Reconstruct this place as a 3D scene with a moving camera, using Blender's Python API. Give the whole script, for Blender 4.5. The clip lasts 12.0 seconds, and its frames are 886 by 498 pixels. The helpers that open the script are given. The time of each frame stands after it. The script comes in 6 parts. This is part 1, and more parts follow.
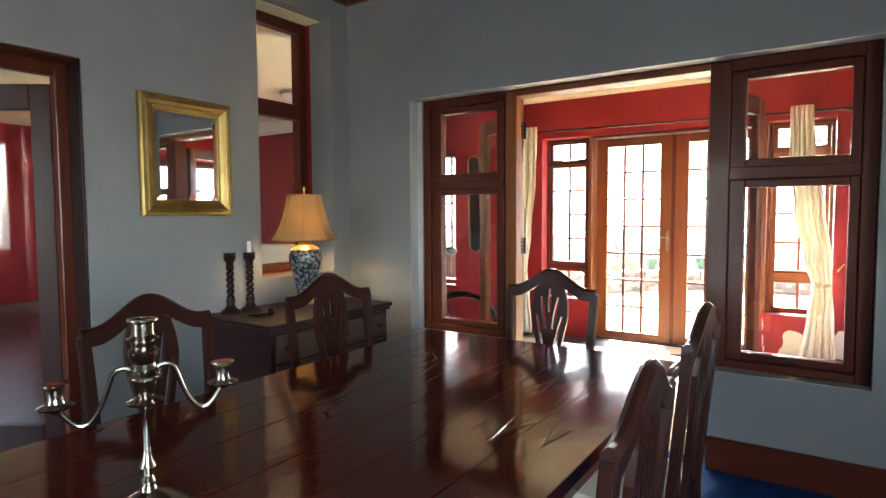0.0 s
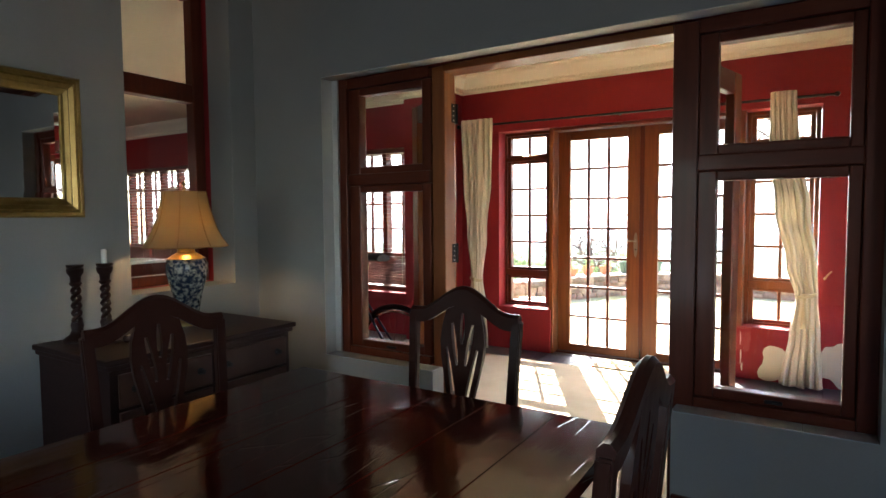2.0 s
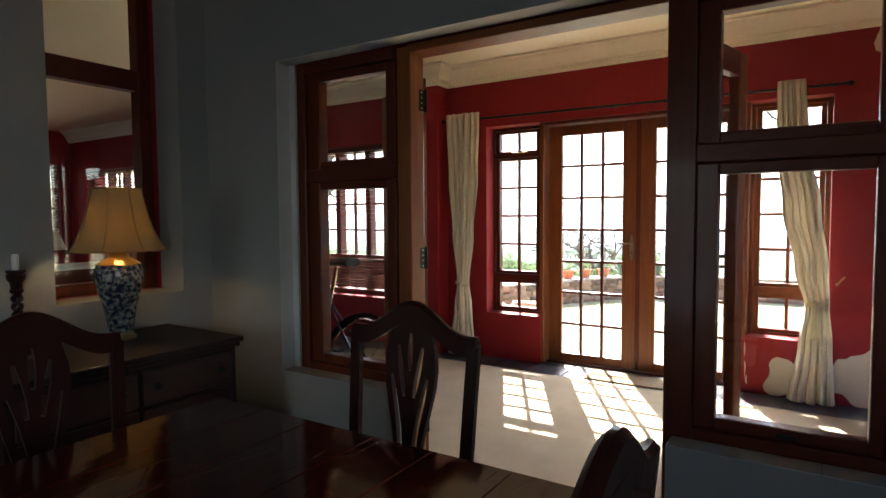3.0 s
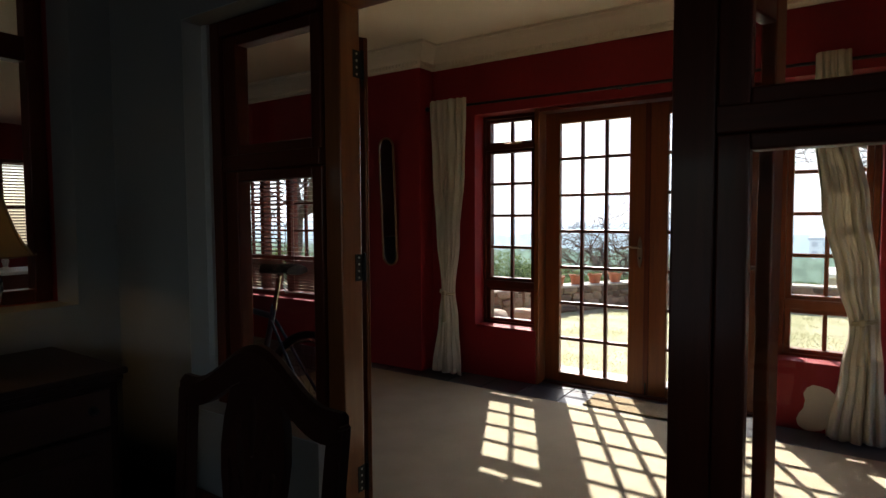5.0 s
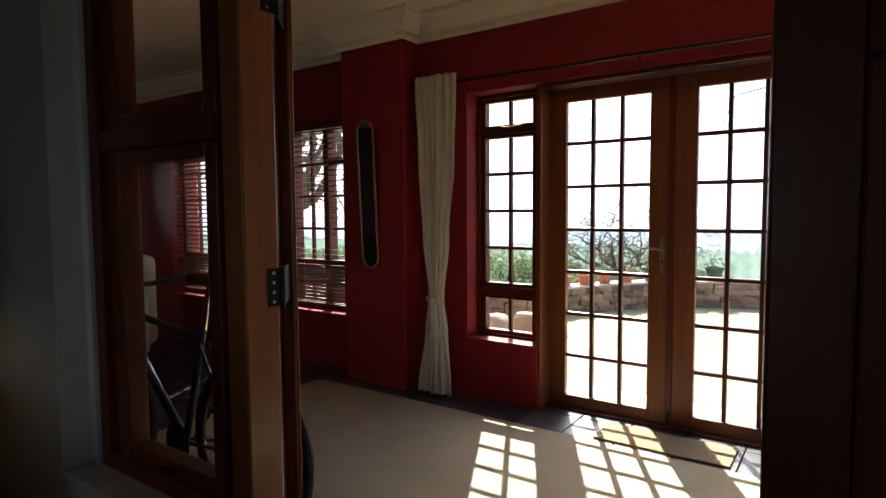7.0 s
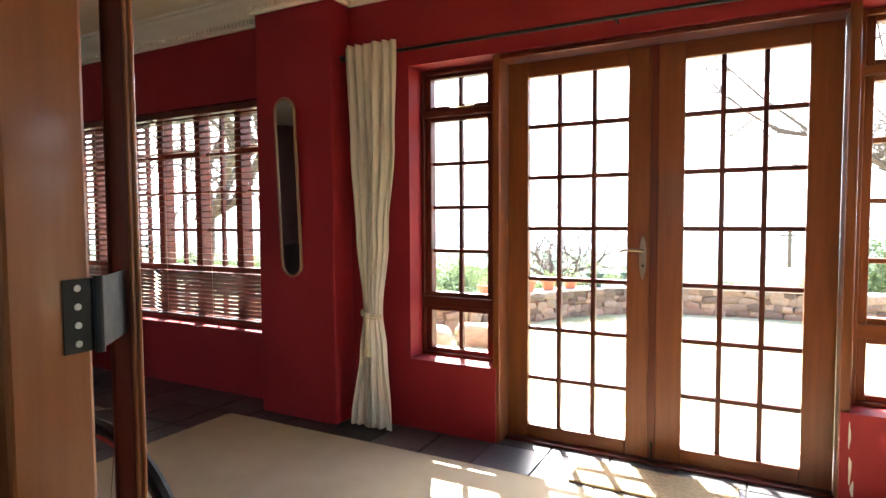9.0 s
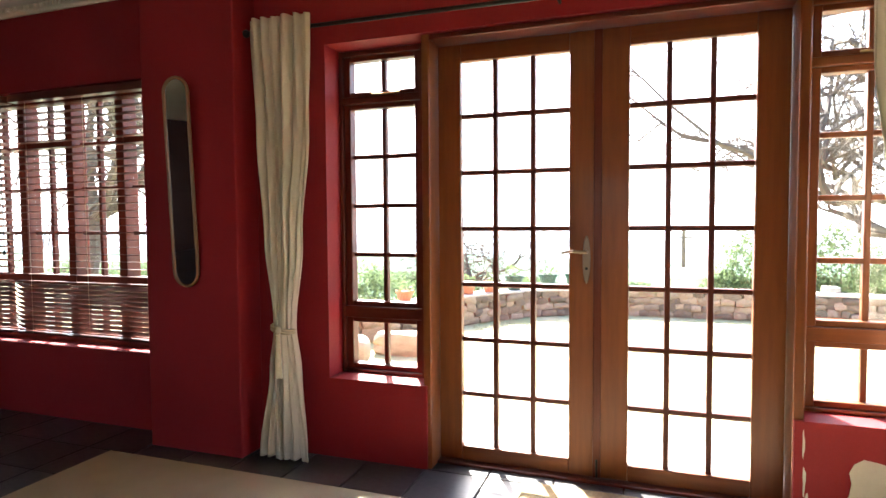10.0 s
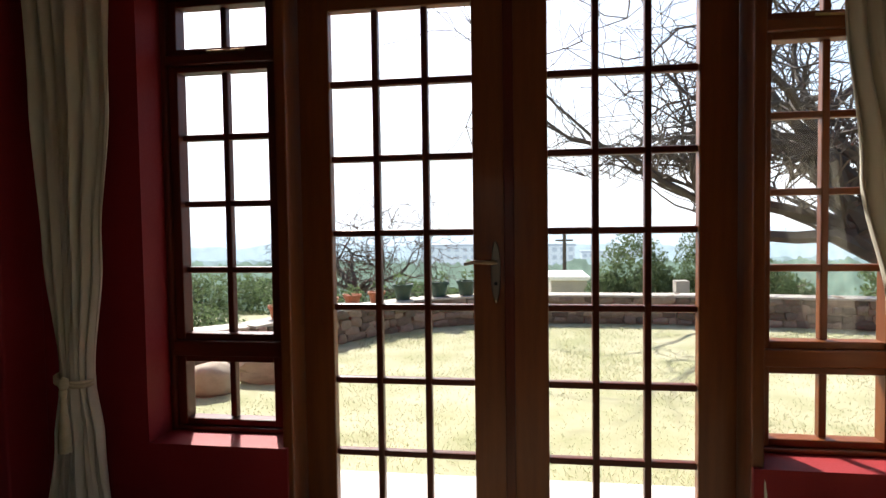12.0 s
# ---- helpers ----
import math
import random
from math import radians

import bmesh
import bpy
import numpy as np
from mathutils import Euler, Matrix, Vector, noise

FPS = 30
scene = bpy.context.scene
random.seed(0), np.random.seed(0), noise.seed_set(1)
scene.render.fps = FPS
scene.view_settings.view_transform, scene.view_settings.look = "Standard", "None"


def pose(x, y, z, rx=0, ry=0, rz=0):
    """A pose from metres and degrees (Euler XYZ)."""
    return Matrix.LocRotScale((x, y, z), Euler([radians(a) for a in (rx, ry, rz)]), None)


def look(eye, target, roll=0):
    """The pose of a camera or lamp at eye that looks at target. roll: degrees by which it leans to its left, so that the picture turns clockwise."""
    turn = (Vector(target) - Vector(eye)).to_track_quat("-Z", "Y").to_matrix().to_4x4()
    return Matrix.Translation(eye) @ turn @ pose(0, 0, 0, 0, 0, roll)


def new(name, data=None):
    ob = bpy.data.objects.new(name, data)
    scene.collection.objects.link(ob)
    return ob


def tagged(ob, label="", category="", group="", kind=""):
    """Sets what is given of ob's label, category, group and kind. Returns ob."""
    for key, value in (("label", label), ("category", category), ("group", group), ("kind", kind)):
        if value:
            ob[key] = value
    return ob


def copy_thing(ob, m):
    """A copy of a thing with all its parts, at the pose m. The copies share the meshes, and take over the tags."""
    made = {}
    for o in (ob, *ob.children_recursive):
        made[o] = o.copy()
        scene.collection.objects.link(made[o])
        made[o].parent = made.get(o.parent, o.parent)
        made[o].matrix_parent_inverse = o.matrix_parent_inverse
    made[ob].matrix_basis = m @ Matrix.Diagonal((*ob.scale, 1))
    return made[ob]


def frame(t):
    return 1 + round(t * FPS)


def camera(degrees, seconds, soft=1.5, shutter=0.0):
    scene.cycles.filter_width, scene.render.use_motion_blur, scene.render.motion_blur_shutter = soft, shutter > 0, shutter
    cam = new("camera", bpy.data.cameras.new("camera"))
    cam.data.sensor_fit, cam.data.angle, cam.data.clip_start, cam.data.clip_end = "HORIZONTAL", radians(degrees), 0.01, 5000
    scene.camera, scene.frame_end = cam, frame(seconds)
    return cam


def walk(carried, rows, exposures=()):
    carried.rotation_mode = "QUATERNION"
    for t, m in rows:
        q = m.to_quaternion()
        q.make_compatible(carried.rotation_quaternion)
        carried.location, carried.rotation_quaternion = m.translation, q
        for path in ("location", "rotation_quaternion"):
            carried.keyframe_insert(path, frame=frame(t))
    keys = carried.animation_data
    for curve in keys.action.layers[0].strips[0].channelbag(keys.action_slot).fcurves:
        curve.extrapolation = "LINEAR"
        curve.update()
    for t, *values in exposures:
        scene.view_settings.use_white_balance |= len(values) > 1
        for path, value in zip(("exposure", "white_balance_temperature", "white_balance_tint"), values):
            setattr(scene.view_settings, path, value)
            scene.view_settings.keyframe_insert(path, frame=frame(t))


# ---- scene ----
cam = camera(74.6, 12.0)
PATH = [
    (0, (1.406, 2.373, 1.279), (0.291, 4.029, 1.157), -0.3),
    (0.5, (1.386, 2.543, 1.272), (0.288, 4.21, 1.152), -0.3),
    (1, (1.358, 2.726, 1.278), (0.274, 4.403, 1.159), -0.4),
    (1.5, (1.343, 2.901, 1.264), (0.275, 4.588, 1.149), -0.3),
    (2, (1.347, 3.094, 1.272), (0.28, 4.782, 1.155), -0.4),
    (2.5, (1.33, 3.271, 1.255), (0.257, 4.955, 1.139), -0.3),
    (3, (1.3, 3.467, 1.267), (0.228, 5.152, 1.153), -0.4),
    (5, (1.197, 4.127, 1.253), (0.078, 5.781, 1.143), -0.3),
    (5.5, (1.136, 4.284, 1.255), (0.014, 5.936, 1.145), -0.4),
    (6, (1.079, 4.433, 1.246), (-0.041, 6.086, 1.135), -0.6),
    (6.5, (1.018, 4.592, 1.269), (-0.124, 6.229, 1.141), -0.4),
    (8.5, (0.668, 5.118, 1.198), (-0.371, 6.824, 1.091), -0.3),
    (9, (0.545, 5.246, 1.196), (-0.391, 7.01, 1.092), -0.3),
    (9.5, (0.463, 5.389, 1.192), (-0.379, 7.2, 1.085), -0.4),
    (10, (0.331, 5.525, 1.176), (-0.327, 7.412, 1.083), -0.4),
    (10.5, (0.271, 5.646, 1.172), (-0.223, 7.582, 1.081), -0.6),
    (11, (0.262, 5.831, 1.163), (-0.124, 7.791, 1.08), -0.7),
    (11.5, (0.27, 6.002, 1.173), (-0.087, 7.968, 1.093), -0.7),
    (12, (0.19, 6.172, 1.165), (-0.096, 8.149, 1.086), -0.8),
]
EXPOSURES = [(0.0, 5.15), (0.5, 5.05), (1.0, 4.8), (1.5, 4.3), (2.0, 3.95), (2.5, 3.65), (3.0, 3.15), (4.0, 2.0), (5.0, 1.3), (5.5, 1.15), (6.0, 1.25),
             (6.5, 1.6), (7.5, 2.4), (8.3, 3.3), (8.5, 3.4), (9.0, 3.7), (9.5, 3.75), (10.0, 3.55), (10.5, 3.15), (11.0, 2.15), (11.5, 1.55), (12.0, 1.05)]
walk(cam, [(t, look(eye, target, roll)) for t, eye, target, roll in PATH], EXPOSURES)

# world and sun
SUN_WAY = Vector((0.508, -1.0, -1.129)).normalized()
world = bpy.data.worlds.new("sky")
scene.world = world
world.use_nodes = True
wn = world.node_tree
sky = wn.nodes.new("ShaderNodeTexSky")
sky.sky_type, sky.sun_disc = "NISHITA", False
sky.sun_elevation = math.asin(-SUN_WAY.z)
sky.sun_rotation = math.atan2(-SUN_WAY.x, -SUN_WAY.y)
sky.dust_density, sky.air_density = 2.2, 1.0
background = wn.nodes["Background"]
background.inputs["Strength"].default_value = 0.15
wn.links.new(sky.outputs["Color"], background.inputs["Color"])
sun = new("sun", bpy.data.lights.new("sun", "SUN"))
sun.data.energy, sun.data.angle, sun.data.color = 5.0, radians(0.53), (1.0, 0.965, 0.90)
sun.matrix_world = look(-SUN_WAY * 30, (0, 0, 0))


def fill_light(at, towards, width, height, watts):
    """An added area lamp that stands in for assumed daylight from unseen openings."""
    lamp = new("daylight_fill", bpy.data.lights.new("daylight_fill", "AREA"))
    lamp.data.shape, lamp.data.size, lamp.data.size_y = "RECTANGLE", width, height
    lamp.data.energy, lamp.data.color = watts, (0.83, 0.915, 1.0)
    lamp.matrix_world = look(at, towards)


# fill lamps added outside the unseen walls of both rooms
SOUTH_FILL_Y = -1.62
fill_light((3.33, 1.6, 1.5), (0, 1.9, 1.3), 1.3, 1.1, 2.4)
fill_light((-0.5, SOUTH_FILL_Y, 1.05), (-0.5, 3, 0.9), 1.2, 1.9, 0.7)
fill_light((-2.95, -1.62, 1.5), (-3.4, 3, 3.2), 1.9, 1.2, 3.0)


# ---- materials ----
def material(name, color, rough=0.6, metal=0.0, second=None, scale=6.0, grain=60.0, bump=0.1, stretch=(1, 1, 1), coat=0.0, spec=0.5, random_tint=0.0, mixpow=0.5):
    """A surface with variation at two scales: soft patches (scale) and fine grain."""
    m = bpy.data.materials.new(name)
    m.use_nodes = True
    nt, n = m.node_tree, m.node_tree.nodes
    p = n["Principled BSDF"]
    second = second or tuple(c * 0.75 for c in color)
    co = n.new("ShaderNodeTexCoord")
    mp = n.new("ShaderNodeMapping")
    mp.inputs["Scale"].default_value = stretch
    nt.links.new(co.outputs["Object"], mp.inputs["Vector"])
    big, fine = n.new("ShaderNodeTexNoise"), n.new("ShaderNodeTexNoise")
    big.inputs["Scale"].default_value, big.inputs["Detail"].default_value = scale, 4
    fine.inputs["Scale"].default_value, fine.inputs["Detail"].default_value = grain, 3
    for t in (big, fine):
        nt.links.new(mp.outputs["Vector"], t.inputs["Vector"])
    mix = n.new("ShaderNodeMix")
    mix.data_type = "RGBA"
    mix.inputs[6].default_value, mix.inputs[7].default_value = (*color, 1), (*second, 1)
    add = n.new("ShaderNodeMath")
    add.operation = "MULTIPLY_ADD"
    add.inputs[1].default_value, add.inputs[2].default_value = 0.6, 0.0
    ramp = n.new("ShaderNodeMapRange")
    ramp.inputs[1].default_value, ramp.inputs[2].default_value = 0.35, 0.7
    nt.links.new(big.outputs["Fac"], ramp.inputs[0])
    blend = n.new("ShaderNodeMath")
    blend.operation = "MULTIPLY"
    blend.inputs[1].default_value = mixpow
    nt.links.new(fine.outputs["Fac"], add.inputs[0])
    plus = n.new("ShaderNodeMath")
    plus.operation = "ADD"
    nt.links.new(ramp.outputs[0], blend.inputs[0])
    nt.links.new(blend.outputs[0], plus.inputs[0])
    half = n.new("ShaderNodeMath")
    half.operation = "MULTIPLY"
    half.inputs[1].default_value = 0.5
    nt.links.new(add.outputs[0], half.inputs[0])
    nt.links.new(half.outputs[0], plus.inputs[1])
    nt.links.new(plus.outputs[0], mix.inputs[0])
    out = mix.outputs[2]
    if random_tint:
        info = n.new("ShaderNodeObjectInfo")
        hsv = n.new("ShaderNodeHueSaturation")
        r = n.new("ShaderNodeMapRange")
        r.inputs[3].default_value, r.inputs[4].default_value = 1 - random_tint, 1 + random_tint
        nt.links.new(info.outputs["Random"], r.inputs[0])
        nt.links.new(r.outputs[0], hsv.inputs["Value"])
        nt.links.new(out, hsv.inputs["Color"])
        out = hsv.outputs["Color"]
    nt.links.new(out, p.inputs["Base Color"])
    rr = n.new("ShaderNodeMapRange")
    rr.inputs[3].default_value, rr.inputs[4].default_value = max(0.02, rough * 0.8), min(1, rough * 1.25)
    nt.links.new(fine.outputs["Fac"], rr.inputs[0])
    nt.links.new(rr.outputs[0], p.inputs["Roughness"])
    p.inputs["Metallic"].default_value = metal
    p.inputs["Coat Weight"].default_value = coat
    p.inputs["Coat Roughness"].default_value = 0.08
    p.inputs["Specular IOR Level"].default_value = spec
    if bump:
        b = n.new("ShaderNodeBump")
        b.inputs["Strength"].default_value, b.inputs["Distance"].default_value = bump, 0.004
        nt.links.new(plus.outputs[0], b.inputs["Height"])
        nt.links.new(b.outputs["Normal"], p.inputs["Normal"])
    return m


def glass_material(name, tint=(1, 1, 1), share=0.045):
    m = bpy.data.materials.new(name)
    m.use_nodes = True
    nt, n = m.node_tree, m.node_tree.nodes
    clear, gloss, mix = (n.new("ShaderNode" + k) for k in ("BsdfTransparent", "BsdfGlossy", "MixShader"))
    clear.inputs["Color"].default_value = (*tint, 1)
    gloss.inputs["Roughness"].default_value = 0.02
    mix.inputs[0].default_value = share
    nt.links.new(clear.outputs[0], mix.inputs[1])
    nt.links.new(gloss.outputs[0], mix.inputs[2])
    nt.links.new(mix.outputs[0], n["Material Output"].inputs["Surface"])
    return m


def glow_material(name, color, strength):
    m = bpy.data.materials.new(name)
    m.use_nodes = True
    p = m.node_tree.nodes["Principled BSDF"]
    p.inputs["Base Color"].default_value = (*color, 1)
    p.inputs["Emission Color"].default_value = (*color, 1)
    p.inputs["Emission Strength"].default_value = strength
    return m


GREY_PAINT = material("grey blue wall paint", (0.285, 0.28, 0.26), 0.75, second=(0.232, 0.232, 0.22), scale=2.0, grain=150, bump=0.08)
RED_PAINT = material("red wall paint", (0.27, 0.018, 0.021), 0.6, second=(0.21, 0.013, 0.016), scale=2.5, grain=140, bump=0.08, spec=0.25)
CREAM_PAINT = material("cream ceiling paint", (0.89, 0.82, 0.60), 0.8, second=(0.84, 0.77, 0.55), scale=1.5, grain=100, bump=0.04)
CORNICE_PAINT = material("off white cornice", (0.87, 0.81, 0.63), 0.7, second=(0.80, 0.74, 0.57), scale=4, grain=120, bump=0.05)
BARE_PLASTER = material("bare plaster", (0.66, 0.62, 0.52), 0.9, second=(0.5, 0.46, 0.38), scale=9, grain=90, bump=0.3)
DARK_CEILING = material("dark wood ceiling", (0.10, 0.03, 0.02), 0.5, scale=3, grain=70, stretch=(1, 0.1, 1), bump=0.1)
MERANTI = material("red brown meranti", (0.115, 0.024, 0.010), 0.34, second=(0.06, 0.012, 0.006), scale=5, grain=45, stretch=(8, 8, 0.6), bump=0.06, coat=0.05, spec=0.25)
MERANTI_FLAT = material("meranti along x", (0.115, 0.024, 0.010), 0.34, second=(0.06, 0.012, 0.006), scale=5, grain=45, stretch=(0.6, 8, 8), bump=0.06, coat=0.05, spec=0.25)
HONEY = material("honey wood", (0.205, 0.060, 0.013), 0.38, second=(0.11, 0.027, 0.007), scale=5, grain=45, stretch=(8, 8, 0.6), bump=0.08, coat=0.06, spec=0.35)
HONEY_FLAT = material("honey wood along x", (0.205, 0.060, 0.013), 0.38, second=(0.11, 0.027, 0.007), scale=5, grain=45, stretch=(0.6, 8, 8), bump=0.08, coat=0.06, spec=0.35)
# lighter, more orange copy of the honey wood
JAMB_WOOD = material("orange brown jamb wood", (0.29, 0.095, 0.026), 0.34, second=(0.17, 0.045, 0.012), scale=4, grain=40, stretch=(8, 8, 0.5), bump=0.07, coat=0.2, spec=0.4)
MAHOGANY = material("dark mahogany", (0.075, 0.011, 0.006), 0.11, second=(0.032, 0.005, 0.003), scale=4, grain=9, stretch=(3, 0.7, 3), bump=0.17, coat=0.16, spec=0.30, random_tint=0.10)
CHAIR_WOOD = material("dark chair wood", (0.036, 0.011, 0.007), 0.34, second=(0.022, 0.007, 0.005), scale=4, grain=22, stretch=(3, 3, 0.7), bump=0.03, coat=0.12, spec=0.22)
# fine pale scratches and rubs in the table's polish
_sn, _sl = MAHOGANY.node_tree.nodes, MAHOGANY.node_tree.links
_sp = _sn["Principled BSDF"]
_sp.inputs["Coat Roughness"].default_value = 0.04
_sc, _sm, _sv, _sr = _sn.new("ShaderNodeTexCoord"), _sn.new("ShaderNodeMapping"), _sn.new("ShaderNodeTexVoronoi"), _sn.new("ShaderNodeMapRange")
_sm.inputs["Rotation"].default_value, _sm.inputs["Scale"].default_value = (0, 0, 0.5), (9, 1.6, 9)
_sv.feature = "DISTANCE_TO_EDGE"
_sv.inputs["Scale"].default_value = 1.6
_sr.inputs[1].default_value, _sr.inputs[2].default_value, _sr.inputs[3].default_value, _sr.inputs[4].default_value = 0.0, 0.02, 1.0, 0.0
_sk, _sj, _sq = _sn.new("ShaderNodeTexNoise"), _sn.new("ShaderNodeMapRange"), _sn.new("ShaderNodeMath")
_sk.inputs["Scale"].default_value = 3.5
_sj.inputs[1].default_value, _sj.inputs[2].default_value = 0.52, 0.62
_sq.operation = "MULTIPLY"
_sl.new(_sc.outputs["Object"], _sm.inputs["Vector"])
_sl.new(_sm.outputs["Vector"], _sv.inputs["Vector"])
_sl.new(_sc.outputs["Object"], _sk.inputs["Vector"])
_sl.new(_sv.outputs["Distance"], _sr.inputs[0])
_sl.new(_sk.outputs["Fac"], _sj.inputs[0])
_sl.new(_sr.outputs[0], _sq.inputs[0])
_sl.new(_sj.outputs[0], _sq.inputs[1])
_sb = _sn.new("ShaderNodeBump")
_sb.inputs["Strength"].default_value, _sb.inputs["Distance"].default_value = 0.3, 0.002
_sb.invert = True
_sl.new(_sq.outputs[0], _sb.inputs["Height"])
_sl.new(_sp.inputs["Normal"].links[0].from_socket, _sb.inputs["Normal"])
_sl.new(_sb.outputs["Normal"], _sp.inputs["Normal"])
_sl.new(_sb.outputs["Normal"], _sp.inputs["Coat Normal"])
BLACK_WOOD = material("black brown wood", (0.026, 0.010, 0.008), 0.42, second=(0.012, 0.006, 0.005), scale=5, grain=50, stretch=(1, 6, 6), bump=0.06, spec=0.18)
CREAM_CLOTH = material("cream cloth", (0.66, 0.60, 0.46), 0.9, second=(0.56, 0.50, 0.37), scale=8, grain=300, bump=0.2, spec=0.1)
CARPET = material("beige carpet", (0.48, 0.415, 0.295), 0.95, second=(0.39, 0.335, 0.235), scale=5, grain=350, bump=0.6, spec=0.05)
BLUE_CARPET = material("blue carpet", (0.016, 0.058, 0.17), 0.95, second=(0.008, 0.033, 0.11), scale=9, grain=260, bump=0.8, spec=0.05)
SLATE = material("dark slate tile", (0.055, 0.055, 0.058), 0.36, second=(0.03, 0.03, 0.033), scale=6, grain=40, bump=0.35, random_tint=0.3)
GROUT = material("grey grout", (0.12, 0.11, 0.10), 0.9, bump=0.2)
GOLD = material("gilt wood", (0.40, 0.27, 0.085), 0.36, metal=0.75, second=(0.21, 0.115, 0.03), scale=10, grain=80, bump=0.06)
SILVER = material("polished silver plate", (0.42, 0.38, 0.31), 0.2, metal=1.0, second=(0.25, 0.21, 0.16), scale=14, grain=60, bump=0.02)
BRASS = material("aged brass", (0.55, 0.42, 0.2), 0.3, metal=1.0, scale=12, grain=70, bump=0.03)
IRON = material("dark iron", (0.03, 0.03, 0.03), 0.45, metal=0.8, scale=12, grain=70, bump=0.05)
RUBBER = material("black rubber", (0.015, 0.015, 0.016), 0.7, bump=0.2)
MIRROR = material("mirror glass", (0.9, 0.91, 0.9), 0.02, metal=1.0, second=(0.86, 0.87, 0.86), scale=2, grain=5, bump=0.0)
GLASS = glass_material("window glass")
SILL_TILE = material("grey blue sill tile", (0.34, 0.35, 0.36), 0.35, second=(0.27, 0.28, 0.29), scale=5, grain=80, bump=0.05, random_tint=0.08)
WHITE_PLASTIC = material("white plastic", (0.8, 0.78, 0.72), 0.4, bump=0.02)


# ---- building helpers ----
def box(bm, x0, x1, y0, y1, z0, z1, bevel=0.0):
    vs = [bm.verts.new((x, y, z)) for z in (z0, z1) for x, y in ((x0, y0), (x1, y0), (x1, y1), (x0, y1))]
    fs = [bm.faces.new([vs[i] for i in q]) for q in ((3, 2, 1, 0), (4, 5, 6, 7), (0, 1, 5, 4), (1, 2, 6, 5), (2, 3, 7, 6), (3, 0, 4, 7))]
    if bevel:
        edges = list({e for f in fs for e in f.edges})
        bmesh.ops.bevel(bm, geom=edges, offset=bevel, segments=2, affect="EDGES", profile=0.5)
    return bm


def boxes(*rows, bevel=0.0):
    bm = bmesh.new()
    for r in rows:
        box(bm, *r, bevel=bevel)
    return bm


def lathe(bm, profile, segs=24, at=(0, 0, 0)):
    """A turned shape: profile rows of (radius, height)."""
    rings = []
    for r, z in profile:
        rings.append([bm.verts.new((at[0] + r * math.cos(2 * math.pi * i / segs), at[1] + r * math.sin(2 * math.pi * i / segs), at[2] + z)) for i in range(segs)])
    for a, b in zip(rings, rings[1:]):
        for i in range(segs):
            bm.faces.new((a[i], a[(i + 1) % segs], b[(i + 1) % segs], b[i]))
    bm.faces.new(list(reversed(rings[0])))
    bm.faces.new(rings[-1])
    return bm


def tube(bm, pts, radius, segs=8):
    """A round bar along points; radius is a number or one for each point."""
    pts = [Vector(p) for p in pts]
    rad = radius if isinstance(radius, (list, tuple)) else [radius] * len(pts)
    rings, side = [], None
    for i, p in enumerate(pts):
        d = (pts[min(i + 1, len(pts) - 1)] - pts[max(i - 1, 0)]).normalized()
        if side is None:
            side = d.cross(Vector((0, 0, 1)) if abs(d.z) < 0.9 else Vector((1, 0, 0))).normalized()
        side = (side - d * side.dot(d)).normalized()
        up = d.cross(side)
        rings.append([bm.verts.new(p + (side * math.cos(2 * math.pi * k / segs) + up * math.sin(2 * math.pi * k / segs)) * rad[i]) for k in range(segs)])
    for a, b in zip(rings, rings[1:]):
        for k in range(segs):
            bm.faces.new((a[k], a[(k + 1) % segs], b[(k + 1) % segs], b[k]))
    bm.faces.new(list(reversed(rings[0])))
    bm.faces.new(rings[-1])
    return bm


def outline_plate(bm, outer, holes, depth, place):
    """A plate with holes: outer and holes are closed rows of (u, v); place(u, v, w) gives the point."""
    edges = []
    for loop in (outer, *holes):
        vs = [bm.verts.new(place(u, v, 0.0)) for u, v in loop]
        edges += [bm.edges.new((vs[i], vs[(i + 1) % len(vs)])) for i in range(len(vs))]
    made = bmesh.ops.triangle_fill(bm, use_beauty=True, use_dissolve=False, edges=edges)
    faces = [g for g in made["geom"] if isinstance(g, bmesh.types.BMFace)]
    ex = bmesh.ops.extrude_face_region(bm, geom=faces)
    shift = Vector(place(0, 0, depth)) - Vector(place(0, 0, 0))
    bmesh.ops.translate(bm, verts=[g for g in ex["geom"] if isinstance(g, bmesh.types.BMVert)], vec=shift)
    bmesh.ops.recalc_face_normals(bm, faces=bm.faces)
    return bm


def finish(bm, name, mat, smooth=False):
    bmesh.ops.recalc_face_normals(bm, faces=bm.faces)
    me = bpy.data.meshes.new(name)
    bm.to_mesh(me)
    bm.free()
    me.materials.append(mat)
    if smooth:
        me.polygons.foreach_set("use_smooth", [True] * len(me.polygons))
        me.set_sharp_from_angle(angle=radians(35))
    return me


def thing(name, label, category, at=(0, 0, 0), turn=0, group="", kind=""):
    ob = new(name)
    ob.empty_display_size = 0.1
    ob.matrix_world = pose(*at, 0, 0, turn)
    return tagged(ob, label, category, group, kind)


def part(name, bm, mat, parent, label="", smooth=False):
    ob = new(name, bm if isinstance(bm, bpy.types.Mesh) else finish(bm, name, mat, smooth))
    ob.parent = parent
    return tagged(ob, label) if label else ob


def solid(name, bm, mat, label, category, kind="", smooth=False, group=""):
    return tagged(new(name, finish(bm, name, mat, smooth)), label, category, group, kind)


def structure(name, bm, mat, label, category, smooth=False):
    return solid(name, bm, mat, label, category, "structure", smooth)


